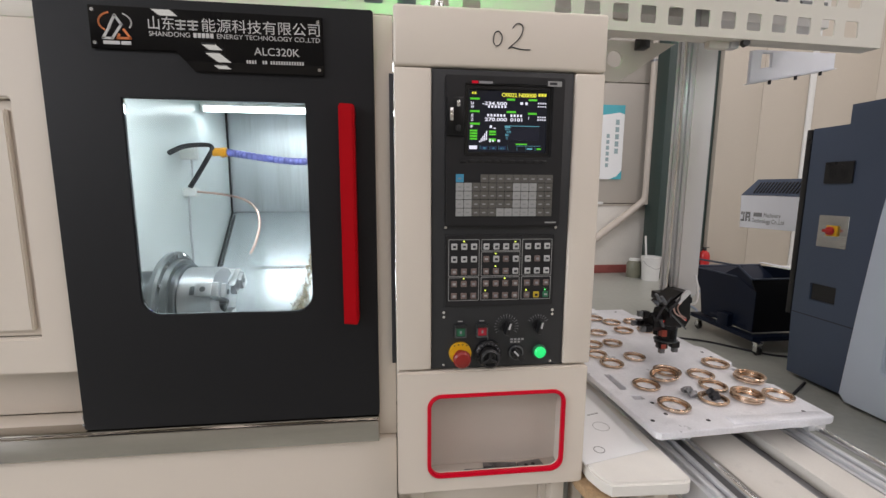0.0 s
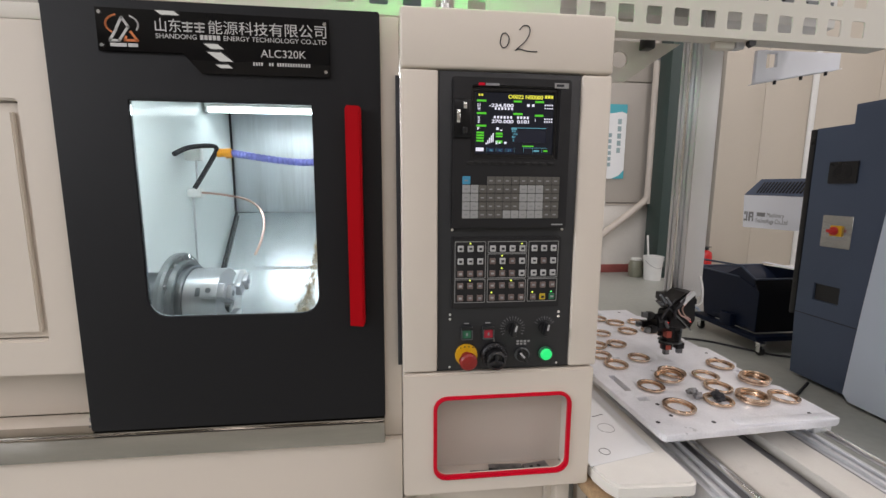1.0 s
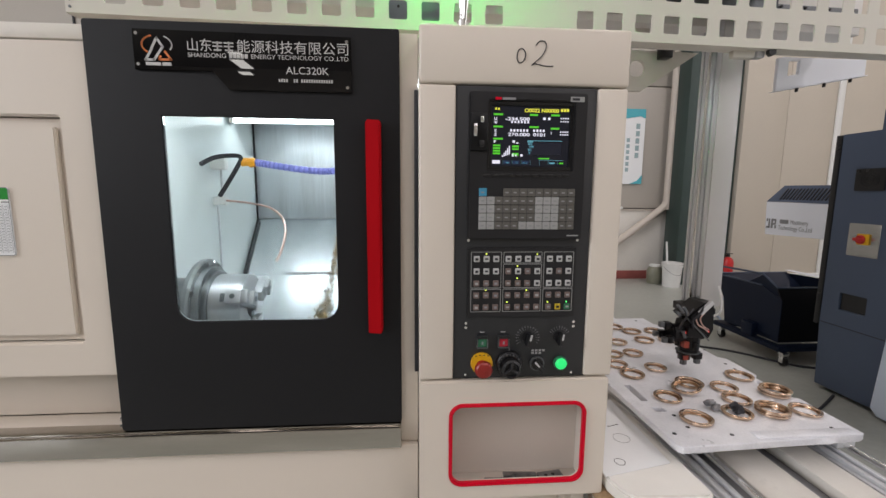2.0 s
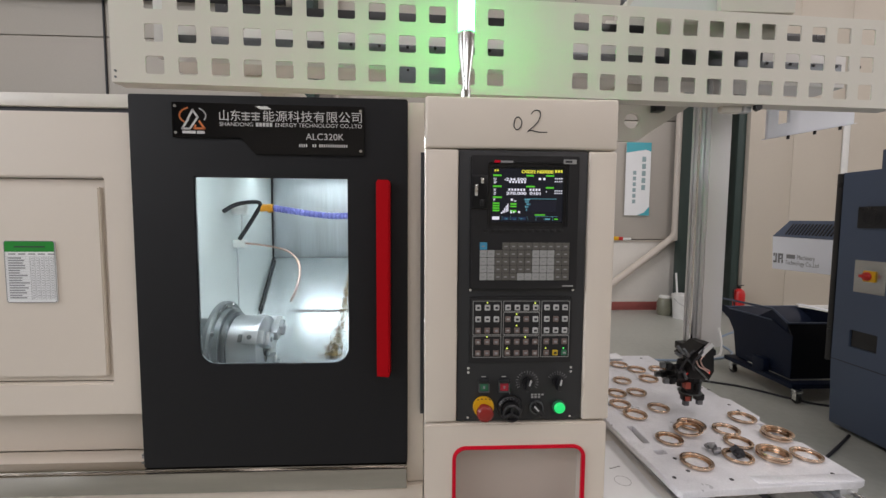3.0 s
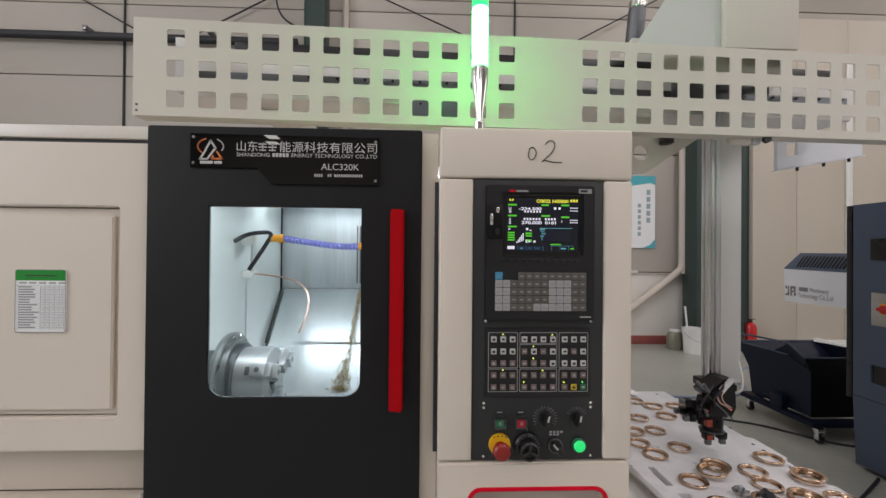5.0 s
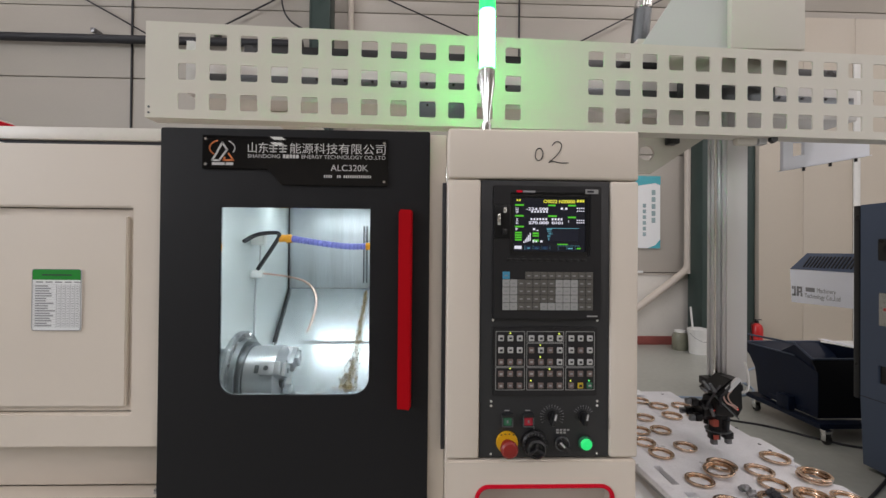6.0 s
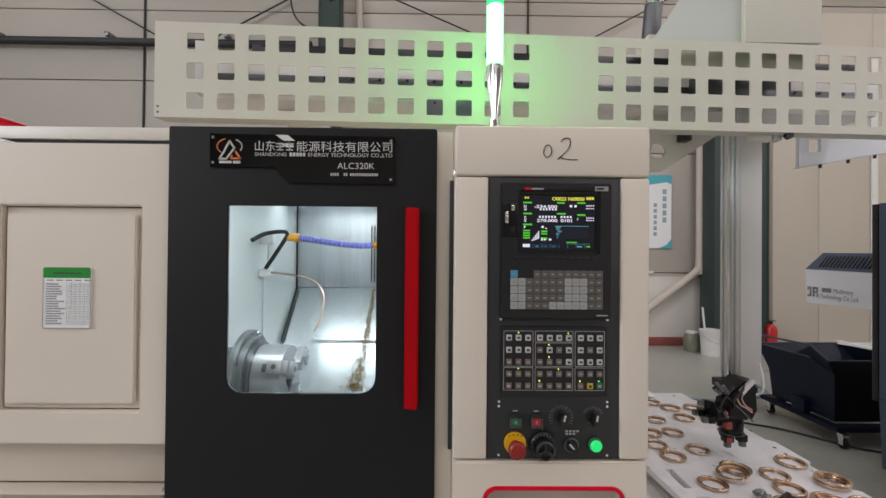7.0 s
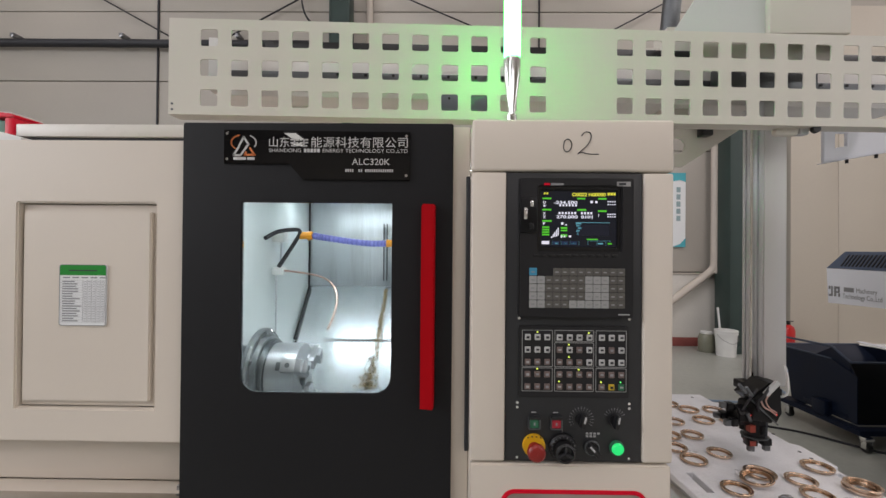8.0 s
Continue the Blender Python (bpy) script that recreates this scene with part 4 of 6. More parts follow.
part("marker_stroke", tube([(0.176, -0.0012, 1.698), (0.184, -0.0012, 1.707), (0.196, -0.0012, 1.706), (0.199, -0.0012, 1.694), (0.190, -0.0012, 1.676), (0.168, -0.0012, 1.656), (0.176, -0.0012, 1.659), (0.196, -0.0012, 1.655), (0.217, -0.0012, 1.655)], 0.0011, 6), M_INK, mk)

pan = part("operator_panel", box(0.0005, 0.3245, 0.006, 0.03, 0.922, 1.6105, 0.001), M_PANEL, cab, "anthracite operator panel")
PY = 0.006
# monitor unit and keyboard
mon = thing("monitor_unit", (0.16, PY, 1.265), "black monitor unit with a lit screen and film keyboard", "monitor")
part("housing", plate(rrect(0.028, 0.298, 1.266, 1.596, 0.006, 3), [rrect(0.072, 0.268, 1.424, 1.577, 0.004, 2)], PY - 0.016, PY - 0.0005, 0.003), M_BEZEL, mon)
part("bezel", plate(rrect(0.072, 0.268, 1.424, 1.577, 0.004, 2), [rrect(0.081, 0.262, 1.433, 1.568, 0.002, 2)], PY - 0.010, PY - 0.001, 0.002), M_BLACK, mon)
part("logo_bar", bars([(0.086, 0.100, 1.5785, 1.584)], PY - 0.017, PY - 0.016), M_REDTRIM, mon)
part("logo_print", bars([(0.102, 0.132, 1.5785, 1.5835)], PY - 0.017, PY - 0.016), M_GREYINK, mon)
part("rating_label", box(0.257, 0.289, PY - 0.0172, PY - 0.0165, 1.577, 1.588), M_KEYW, mon)
part("rating_print", bars([(0.261, 0.278, 1.580, 1.585)], PY - 0.018, PY - 0.0173), M_INK, mon)
sx0, sx1, sz0, sz1 = 0.083, 0.260, 1.435, 1.566
scr = part("screen", box(sx0 - 0.001, sx1 + 0.001, PY - 0.004, PY - 0.002, sz0 - 0.001, sz1 + 0.001), M_SCR, mon, "lit screen")


def lcd(rows, material, name="readout"):
    """Bars on the screen in fractions of its width and height from its top left."""
    w, hh = sx1 - sx0, sz1 - sz0
    q = 0.74 if material is M_SW else 0.86
    part(name, bars([(sx0 + u0 * w, sx0 + (u0 + (u1 - u0) * q) * w, sz1 - (v0 + (v1 - v0) * q) * hh, sz1 - v0 * hh) for u0, u1, v0, v1 in rows], PY - 0.0055, PY - 0.0045), material, scr)["kind"] = "stuff"


w_, h_ = sx1 - sx0, sz1 - sz0
part("program_number", letters("O0022 N00000", sx0 + 0.41 * w_, sz1 - 0.085 * h_, 0.062 * h_, PY - 0.005, width=0.45 * w_, bold=0.0003), M_SY, scr)
lcd([(0.03, 0.055, 0.02, 0.06), (0.065, 0.09, 0.02, 0.06), (0.885, 0.92, 0.02, 0.075), (0.925, 0.96, 0.02, 0.075), (0.965, 0.995, 0.02, 0.075)], M_SY)
lcd([(0.01, 0.15, 0.115, 0.15), (0.48, 0.60, 0.115, 0.15), (0.76, 0.89, 0.115, 0.15), (0.01, 0.15, 0.32, 0.355), (0.48, 0.62, 0.32, 0.355), (0.76, 0.89, 0.34, 0.375), (0.01, 0.155, 0.525, 0.56)]
    + [(0.01, 0.12, 0.64 + 0.045 * i, 0.675 + 0.045 * i) for i in range(4)] + [(0.26, 0.36, 0.65, 0.69), (0.26, 0.36, 0.70, 0.73), (0.26, 0.36, 0.78, 0.83)], M_SG)
for txt, u, v, hh, wd in (("U", 0.02, 0.225, 0.05, 0.035), ("W", 0.02, 0.285, 0.045, 0.04), ("X", 0.02, 0.43, 0.05, 0.035), ("Z", 0.02, 0.49, 0.045, 0.035), ("F", 0.02, 0.61, 0.045, 0.028),
                          ("-234.500", 0.165, 0.228, 0.055, 0.315), ("270.000", 0.20, 0.490, 0.055, 0.285), ("0101", 0.53, 0.490, 0.055, 0.155)):
    part("axis_readout", letters(txt, sx0 + u * w_, sz1 - v * h_, hh * h_, PY - 0.005, None, wd * w_, 0.0002), M_SW, scr)
digits = []
for k in range(6):
    digits.append((0.24 + 0.042 * k, 0.27 + 0.042 * k, 0.235, 0.285))
    digits.append((0.23 + 0.042 * k, 0.262 + 0.042 * k, 0.375, 0.43))
for k in range(4):
    digits.append((0.53 + 0.042 * k, 0.562 + 0.042 * k, 0.375, 0.43))
    digits.append((0.885 + 0.03 * k, 0.908 + 0.03 * k, 0.17, 0.20))
    digits.append((0.885 + 0.03 * k, 0.908 + 0.03 * k, 0.225, 0.25))
    digits.append((0.885 + 0.03 * k, 0.908 + 0.03 * k, 0.40, 0.43))
    digits.append((0.885 + 0.03 * k, 0.908 + 0.03 * k, 0.445, 0.475))
digits += [(0.655, 0.70, 0.17, 0.225), (0.72, 0.76, 0.17, 0.225), (0.765, 0.772, 0.41, 0.47), (0.265, 0.305, 0.565, 0.62), (0.315, 0.35, 0.60, 0.625)]
digits += [(0.13 + 0.022 * k, 0.148 + 0.022 * k, 0.86 - 0.05 * (k + 1) * 0.8, 0.86) for k in range(5)] + [(0.26, 0.29, 0.79, 0.86), (0.30, 0.33, 0.80, 0.85), (0.37, 0.41, 0.80, 0.85)]
digits += [(0.005, 0.14, 0.905, 0.985)]
lcd(digits, M_SW)
lcd([(0.46, 0.99, 0.562, 0.572), (0.46, 0.545, 0.575, 0.60), (0.47, 0.53, 0.61, 0.64), (0.485, 0.55, 0.65, 0.69), (0.47, 0.52, 0.70, 0.74), (0.48, 0.50, 0.75, 0.80)] + [(0.145 + 0.12 * k, 0.146 + 0.12 * k, 0.9, 0.99) for k in range(7)]
    + [(0.185, 0.225, 0.935, 0.965), (0.30, 0.345, 0.935, 0.965), (0.405, 0.465, 0.935, 0.965), (0.76, 0.84, 0.935, 0.965), (0.62, 0.99, 0.897, 0.902)], M_SC)
lcd([(0.61, 0.78, 0.86, 0.885), (0.89, 0.95, 0.935, 0.965)], M_SG)
lcd([(0.155 + 0.12 * k, 0.255 + 0.12 * k, 0.91, 0.98) for k in range(3)], M_SBL, "soft_key_field")
lcd([(0.48, 0.98, 0.60, 0.84)], M_SB, "readout_field")
for k in range(11):
    part("soft_key", box(0.062 + 0.0185 * k, 0.075 + 0.0185 * k, PY - 0.018, PY - 0.0165, 1.409, 1.416, 0.0008), M_BLACK, mon)
# card slot with a drive plugged in
part("card_slot", box(0.030, 0.070, PY - 0.0235, PY - 0.0165, 1.466, 1.548, 0.003), M_JET, mon)
part("slot_flap", box(0.036, 0.044, PY - 0.036, PY - 0.024, 1.496, 1.524, 0.002), M_CHROME, mon)
part("plug", box(0.051, 0.059, PY - 0.032, PY - 0.024, 1.526, 1.540, 0.002), M_CHROME, mon)
part("plug", box(0.050, 0.060, PY - 0.032, PY - 0.024, 1.474, 1.488, 0.002), M_BLACK, mon)
KP = 0.225 / 12
for r in range(5):
    for c in range(12):
        if r == 0 and c in (1, 2):
            continue
        x, z = 0.052 + KP * c, 1.384 - 0.019 * r
        white = r > 0 and (c in (0, 1, 7, 8, 9) or (r == 4 and c in (5, 6)))
        k = part("key", box(x + 0.0005, x + KP - 0.0005, PY - 0.0188, PY - 0.0165, z - 0.0185, z - 0.0005, 0.0008, seg=1), M_KEYB if (r == 0 and c == 0) else M_KEYW if white else M_KEYG, mon)
        part("legend", bars([(x + 0.005, x + 0.0125, z - 0.0115, z - 0.0085)], PY - 0.0194, PY - 0.0189), M_GREYINK, k)
part("maker_print", bars([(0.262, 0.289, 1.2735, 1.2765)], PY - 0.0168, PY - 0.0162), M_LINE, mon)
for x, z in ((0.032, 1.2625), (0.294, 1.2625)):
    screw(mon, x, PY - 0.0005, z, 0.0042)

# operator key field
kf = thing("key_field", (0.16, PY, 1.085), "black key field with white and brown keys and lit diodes", "keypad")
part("key_plate", plate(rrect(0.031, 0.292, 1.076, 1.245, 0.003, 2), [], PY - 0.006, PY - 0.0005, 0.001), M_BEZEL, kf)


def kx(c):
    return 0.038 + (c - 272) * 0.248 / 450


def kz(c):
    return 1.236 - (c - 66) * 0.146 / 271


for u0, u1, v0, v1 in ((273, 405, 67, 229), (273, 405, 233, 337), (413, 582, 67, 118), (413, 582, 121, 229), (413, 582, 233, 337), (590, 722, 67, 229), (590, 722, 233, 337)):
    a, b_, c, d = kx(u0), kx(u1), kz(v1), kz(v0)
    part("frame_line", plate(rrect(a, b_, c, d, 0.002, 2), [rrect(a + 0.0012, b_ - 0.0012, c + 0.0012, d - 0.0012, 0.0015, 2)], PY - 0.0068, PY - 0.0062), M_LINE, kf)
cols = (297, 339, 381, 434, 477, 519, 562, 615, 657, 699)
lit = {(1, 0), (1, 1), (1, 2), (1, 4), (1, 6), (1, 7), (1, 9), (2, 6), (2, 7), (2, 8), (2, 9)}
for r, v in enumerate((98, 153, 207, 261, 315)):
    for c, u in enumerate(cols):
        mt = M_KEYL if r == 0 or (r, c) in lit else M_KEYY if (r, c) == (4, 8) else M_KEYGR if (r, c) == (4, 9) else M_KEYBR
        x, z = kx(u), kz(v)
        k = part("key", box(x - 0.0069, x + 0.0069, PY - 0.0105, PY - 0.0062, z - 0.0072, z + 0.0072, 0.0015), mt, kf)
        part("legend", bars([(x - 0.0035, x + 0.0035, z - 0.003 + 0.0012 * (c % 2), z + 0.0025)], PY - 0.0112, PY - 0.0106), M_INK if mt in (M_KEYL, M_KEYY) else M_LINE if c % 3 == 0 else M_GREYINK, k)
for u, v, mt in ((339, 76, M_LEDY), (560, 78, M_LEDY), (475, 130, M_LEDY), (475, 185, M_LEDY), (339, 238, M_LEDY), (517, 240, M_LEDY), (433, 293, M_LEDY), (613, 294, M_LEDY), (697, 294, M_LEDG)):
    part("diode", rod((kx(u), PY - 0.006, kz(v)), (kx(u), PY - 0.0085, kz(v)), 0.0019, 0.0015, 10), mt, kf)
for x in (0.029, 0.295):
    for z in (1.061, 1.050):
        screw(pan, x, PY, z, 0.0042)
    screw(pan, x, PY, 0.931, 0.0038)


def control(name, x, z, label):
    return thing(name, (x, PY, z), label, "control", "panel controls")


for x, mt, lb in ((0.069, M_KEYGR, "green square push button"), (0.121, M_REDK, "red square push button")):
    c = control("push_button", x, 1.015, lb)
    part("collar", plate(rrect(x - 0.014, x + 0.014, 1.000, 1.031, 0.002, 2), [rrect(x - 0.011, x + 0.011, 1.003, 1.024, 0.001, 2)], PY - 0.012, PY - 0.0005, 0.001), M_GUN, c)
    part("shroud", box(x - 0.0135, x + 0.0135, PY - 0.0135, PY - 0.0122, 1.0245, 1.0305), M_BLACK, c)
    part("cap", box(x - 0.0105, x + 0.0105, PY - 0.010, PY - 0.001, 1.0035, 1.0235, 0.001), mt, c)
    part("mark", bars([(x - 0.002, x + 0.002, 1.010, 1.017)], PY - 0.0108, PY - 0.0102), M_GREYINK, c)
    part("caption", bars([(x - 0.006, x + 0.006, 1.0365, 1.039)], PY - 0.0008, PY - 0.0002), M_LINE, c)


def dial(x, z, r, knob, ang, label, span, ticks):
    c = control("rotary_switch", x, z, label)
    bm = bmesh.new()
    for i in range(ticks):
        a = radians(span[0] + (span[1] - span[0]) * i / (ticks - 1))
        for r0, r1, w in ((r * 0.72, r * 0.80, 0.0006), (r * 0.88, r * 1.02, 0.0012)):
            d = Vector((math.cos(a), math.sin(a)))
            stroke([(x + d.x * r0, z + d.y * r0), (x + d.x * r1, z + d.y * r1)], w, PY - 0.0008, PY - 0.0002, bm)
    part("scale", bm, M_GREYINK, c)
    part("skirt", rod((x, PY - 0.0005, z), (x, PY - 0.006, z), knob, knob * 0.95, 28), M_BLACK, c)
    m = Matrix.Translation((x, PY, z)) @ Matrix.Rotation(radians(ang), 4, "Y")
    b = box(-knob * 0.42, knob * 0.42, -0.026, -0.006, -knob * 1.15, knob * 1.15, 0.003)
    bmesh.ops.transform(b, matrix=m, verts=b.verts)
    g = part("grip", b, M_BLACK, c)
    b = box(-0.0021, 0.0021, -0.0268, -0.0255, 0.0, knob * 1.1, 0)
    bmesh.ops.transform(b, matrix=m, verts=b.verts)
    part("pointer", b, M_KEYL, g)


dial(0.182, 1.022, 0.029, 0.0135, 14, "black rotary switch with a round printed scale", (-30, 210), 17)
dial(0.261, 1.022, 0.027, 0.0135, 10, "black rotary switch with an arched printed scale", (30, 150), 9)
dial(0.207, 0.956, 0.0001, 0.0150, -42, "small black selector switch", (0, 90), 2)
part("caption", bars([(0.193 + 0.009 * i, 0.199 + 0.009 * i, 0.980 + 0.0065 * j, 0.9845 + 0.0065 * j) for i in range(4) for j in range(2) if not (i == 3 and j == 0)], PY - 0.0008, PY - 0.0002), M_LINE, pan)
part("selector_ring", ring((0.207, PY - 0.001, 0.956), (0, -1, 0), [(0.0155, 0), (0.0185, 0), (0.018, 0.005), (0.0155, 0.006)], 28), M_GUN, pan)
es = control("emergency_stop", 0.069, 0.958, "red mushroom emergency stop on a yellow collar")
part("collar", rod((0.069, PY - 0.0005, 0.960), (0.069, PY - 0.008, 0.960), 0.0272, 0.0265, 36), M_YEL, es, "yellow collar")
part("collar_print", bars([(0.052 + 0.010 * i, 0.056 + 0.010 * i, 0.9790 + 0.002 * (1 if i in (1, 2) else 0), 0.9815 + 0.002 * (1 if i in (1, 2) else 0)) for i in range(4)], PY - 0.0086, PY - 0.0081), M_INK, es)
part("stem", rod((0.069, PY - 0.008, 0.956), (0.069, PY - 0.026, 0.956), 0.014), M_REDB, es)
part("mushroom_head", ring((0.069, PY - 0.024, 0.956), (0, -1, 0), [(0.001, 0), (0.018, 0), (0.021, 0.005), (0.0205, 0.014), (0.016, 0.019), (0.008, 0.021), (0.001, 0.0215)], 36), M_REDB, es, "red mushroom head")
hw = control("handwheel", 0.137, 0.957, "black pulse handwheel with a folding crank")
part("skirt", rod((0.137, PY - 0.0005, 0.957), (0.137, PY - 0.010, 0.957), 0.0335, 0.033, 44), M_BLACK, hw)
part("scale_ring", ring((0.137, PY - 0.010, 0.957), (0, -1, 0), [(0.024, 0), (0.032, 0), (0.029, 0.004), (0.024, 0.004)], 44), M_BEZEL, hw)
bm = bmesh.new()
for i in range(20):
    a = 2 * math.pi * i / 20
    d = Vector((math.cos(a), math.sin(a)))
    stroke([(0.137 + d.x * 0.0255, 0.957 + d.y * 0.0255), (0.137 + d.x * 0.0285, 0.957 + d.y * 0.0285)], 0.0009, PY - 0.0149, PY - 0.0141, bm)
part("scale", bm, M_GREYINK, hw)
part("wheel", ring((0.137, PY - 0.012, 0.954), (0, -1, 0), [(0.001, 0), (0.022, 0), (0.024, 0.006), (0.023, 0.020), (0.018, 0.023), (0.015, 0.016), (0.001, 0.014)], 44), M_BLACK, hw)
for k in range(3):
    a = radians(90 + 120 * k)
    part("spoke", rod((0.137, PY - 0.030, 0.954), (0.137 + 0.019 * math.cos(a), PY - 0.032, 0.954 + 0.019 * math.sin(a)), 0.004, 0.005, 8), M_BEZEL, hw)
part("index_mark", stroke([(0.137, 0.991), (0.137, 0.997)], 0.0015, PY - 0.0008, PY - 0.0002), M_LINE, hw)
gb = control("lit_push_button", 0.266, 0.956, "round push button glowing green")
part("bezel_ring", ring((0.266, PY - 0.0005, 0.956), (0, -1, 0), [(0.0145, 0), (0.0178, 0), (0.0172, 0.007), (0.0145, 0.008)], 32), M_KEYGR, gb)
part("lens", ring((0.266, PY - 0.0005, 0.956), (0, -1, 0), [(0.001, 0), (0.0143, 0), (0.0140, 0.010), (0.011, 0.013), (0.001, 0.014)], 32), M_GLOWG, gb, "glowing green lens")
tw = thing("wrench_set", (0.22, 0.08, 0.617), "grey steel soft jaws and keys lying in the niche", "tool")
b = box(-0.033, 0.033, -0.014, 0.014, 0, 0.010, 0.002)
bmesh.ops.transform(b, matrix=pose(0.268, 0.044, 0.617, 0, 0, 8), verts=b.verts)
part("jaw_block", b, M_CHIP, tw)
b = box(-0.045, 0.045, -0.009, 0.009, 0, 0.006, 0.002)
bmesh.ops.transform(b, matrix=pose(0.188, 0.056, 0.617, 0, 0, -4), verts=b.verts)
part("jaw_block", b, M_CHIP, tw)
for i in (0, 1):
    part("bolt_hole", rod((0.255 + 0.020 * i, 0.040 + 0.003 * i, 0.626), (0.255 + 0.020 * i, 0.040 + 0.003 * i, 0.6274), 0.0048), M_BLACK, tw)
part("hex_key", tube([(0.09, 0.042, 0.621), (0.13, 0.040, 0.621), (0.165, 0.042, 0.621), (0.168, 0.052, 0.621)], 0.004, 6), M_GUN, tw)

# ---- signal tower on the cabinet ----
st = thing("signal_tower", (0.024, 0.09, 1.738), "chromed signal tower with a lit green lens", "signal lamp")
tx, tyy = 0.024, 0.095
part("foot", rod((tx, tyy, 1.738), (tx, tyy, 1.778), 0.0145, 0.0145, 24), M_CHROME, st)
part("nut", rod((tx, tyy, 1.770), (tx, tyy, 1.780), 0.012, 0.011, 6), M_CHROME, st)
bm = bmesh.new()
n = 40
for z0, z1, r0, r1 in ((1.778, 1.80, 0.0085, 0.0095), (1.80, 1.84, 0.0095, 0.015), (1.84, 1.885, 0.015, 0.0212), (1.885, 1.926, 0.0212, 0.0222)):
    for i in range(n):
        a, b_ = 2 * math.pi * i / n, 2 * math.pi * (i + 1) / n
        fa, fb = (1.0, 0.94)[i % 2], (1.0, 0.94)[(i + 1) % 2]
        bm.faces.new([bm.verts.new((tx + r * f * math.cos(q), tyy + r * f * math.sin(q), z)) for r, f, q, z in ((r0, fa, a, z0), (r0, fb, b_, z0), (r1, fb, b_, z1), (r1, fa, a, z1))])
bmesh.ops.remove_doubles(bm, verts=bm.verts, dist=0.0002)
part("fluted_cone", bm, M_CHROME, st, "fluted chrome cone")
part("diode_core", rod((tx, tyy, 1.928), (tx, tyy, 2.085), 0.0215, 0.0215, 28), M_TOWERC, st, "white glowing diode core")
part("green_lens", rod((tx, tyy, 2.086), (tx, tyy, 2.32), 0.0220, 0.0220, 28), M_TOWER, st, "green glowing lens")
part("cap", rod((tx, tyy, 2.32), (tx, tyy, 2.335), 0.0225, 0.018, 28), M_CHROME, st)

# ---- gantry ----
BX, BY, BA, PT = -0.9006, 0.311, math.degrees(0.0440), 0.09533
GM = pose(BX, BY, 0, 0, 0, BA)


def onbeam(b):
    bmesh.ops.transform(b, matrix=GM, verts=b.verts)
    return b


gan = thing("gantry_beam", (BX, BY, 1.846), "ivory perforated gantry cover beam", "gantry")
holes = []
for i in range(26):
    if i in (12, 13):
        continue
    for j in range(3):
        holes.append(rrect(i * PT - 0.027, i * PT + 0.027, 1.9 + 0.095 * j - 0.0265, 1.9 + 0.095 * j + 0.0265, 0.006, 2))
L0, L1 = -1.31 * PT, 26.36 * PT
bm = plate([(L0, 1.846), (L1, 1.846), (L1, 2.150), (L0, 2.150)], holes, 0.0, 0.004)
part("front_cover", onbeam(bm), M_BEAM, gan)
bm = box(L0, L1, 0.004, 0.030, 1.846, 1.850)
box(L0, L1, 0.004, 0.030, 2.146, 2.150, 0, bm)
part("cover_return", onbeam(bm), M_BEAM, gan)
part("bottom_flange", onbeam(box(L0 + 0.002, L1 - 0.002, 0.030, 0.060, 1.846, 1.850, 0.001)), M_BEAM, gan)
part("beam_tube", onbeam(box(L0 + 0.06, L1 - 0.02, 0.17, 0.30, 1.970, 2.122, 0.004)), M_RAILW, gan)
part("guide_rail", onbeam(box(L0 + 0.10, L1 - 0.06, 0.150, 0.1695, 2.012, 2.053, 0.002)), M_GUN, gan, "steel guide rail")
for k in range(27):
    part("rail_bolt", onbeam(rod((k * 0.098 - 0.02, 0.151, 2.044), (k * 0.098 - 0.02, 0.147, 2.044), 0.0055, n=8)), M_BLACK, gan)
part("cable_trough", onbeam(box(L0 + 0.22, L1 - 0.05, 0.20, 0.30, 2.1225, 2.185, 0.004)), M_BLACK, gan, "black cable chain trough")
jb = part("junction_box", onbeam(box(0.735, 0.93, 0.09, 0.149, 1.905, 1.965, 0.004)), M_GREYBOX, gan, "blue-grey junction box")
for x in (0.765, 0.90):
    part("box_screw", onbeam(rod((x, 0.0895, 1.945), (x, 0.087, 1.945), 0.004, n=8)), M_BLACK, jb)
part("box_hanger", onbeam(box(0.80, 0.86, 0.12, 0.168, 1.9655, 1.99, 0.002)), M_BEAM, gan)
part("end_stop", onbeam(plate([(-0.055, 1.965), (-0.002, 1.965), (-0.002, 2.125), (-0.03, 2.142), (-0.055, 2.142)], [], 0.10, 0.149, 0.003)), M_WHITEPL, gan)
for z in (1.861, 1.879):
    part("rivet", onbeam(rod((L0 + 0.012, 0.001, z), (L0 + 0.012, -0.002, z), 0.0035, n=10)), M_GUN, gan)
bm = plate([(-0.06, 1.83), (0.27, 1.83), (0.05, 1.685), (-0.06, 1.685)], [[(0.030 + 0.030 * math.cos(radians(q)), 1.765 + 0.030 * math.sin(radians(q))) for q in range(0, 360, 24)]], 0.0, 0.012, 0.002)
bmesh.ops.transform(bm, matrix=pose(0.70, 0.60, 0.065, 0, 0, 2), verts=bm.verts)
part("gusset", bm, M_BEAM, gan, "triangular ivory gusset")
part("gusset_clamp", box(0.80, 0.84, 0.56, 0.60, 1.86, 1.90, 0.004), M_BLACK, gan)
bm = plate([(1.405, 1.80), (1.80, 1.872), (1.80, 1.935), (1.43, 1.935), (1.405, 1.93)], [[(1.455, 1.862), (1.50, 1.870), (1.50, 1.922), (1.455, 1.922)]], 0.745, 0.760, 0.003)
part("end_bracket", bm, M_WHITEBOX, gan, "pale slotted end bracket")
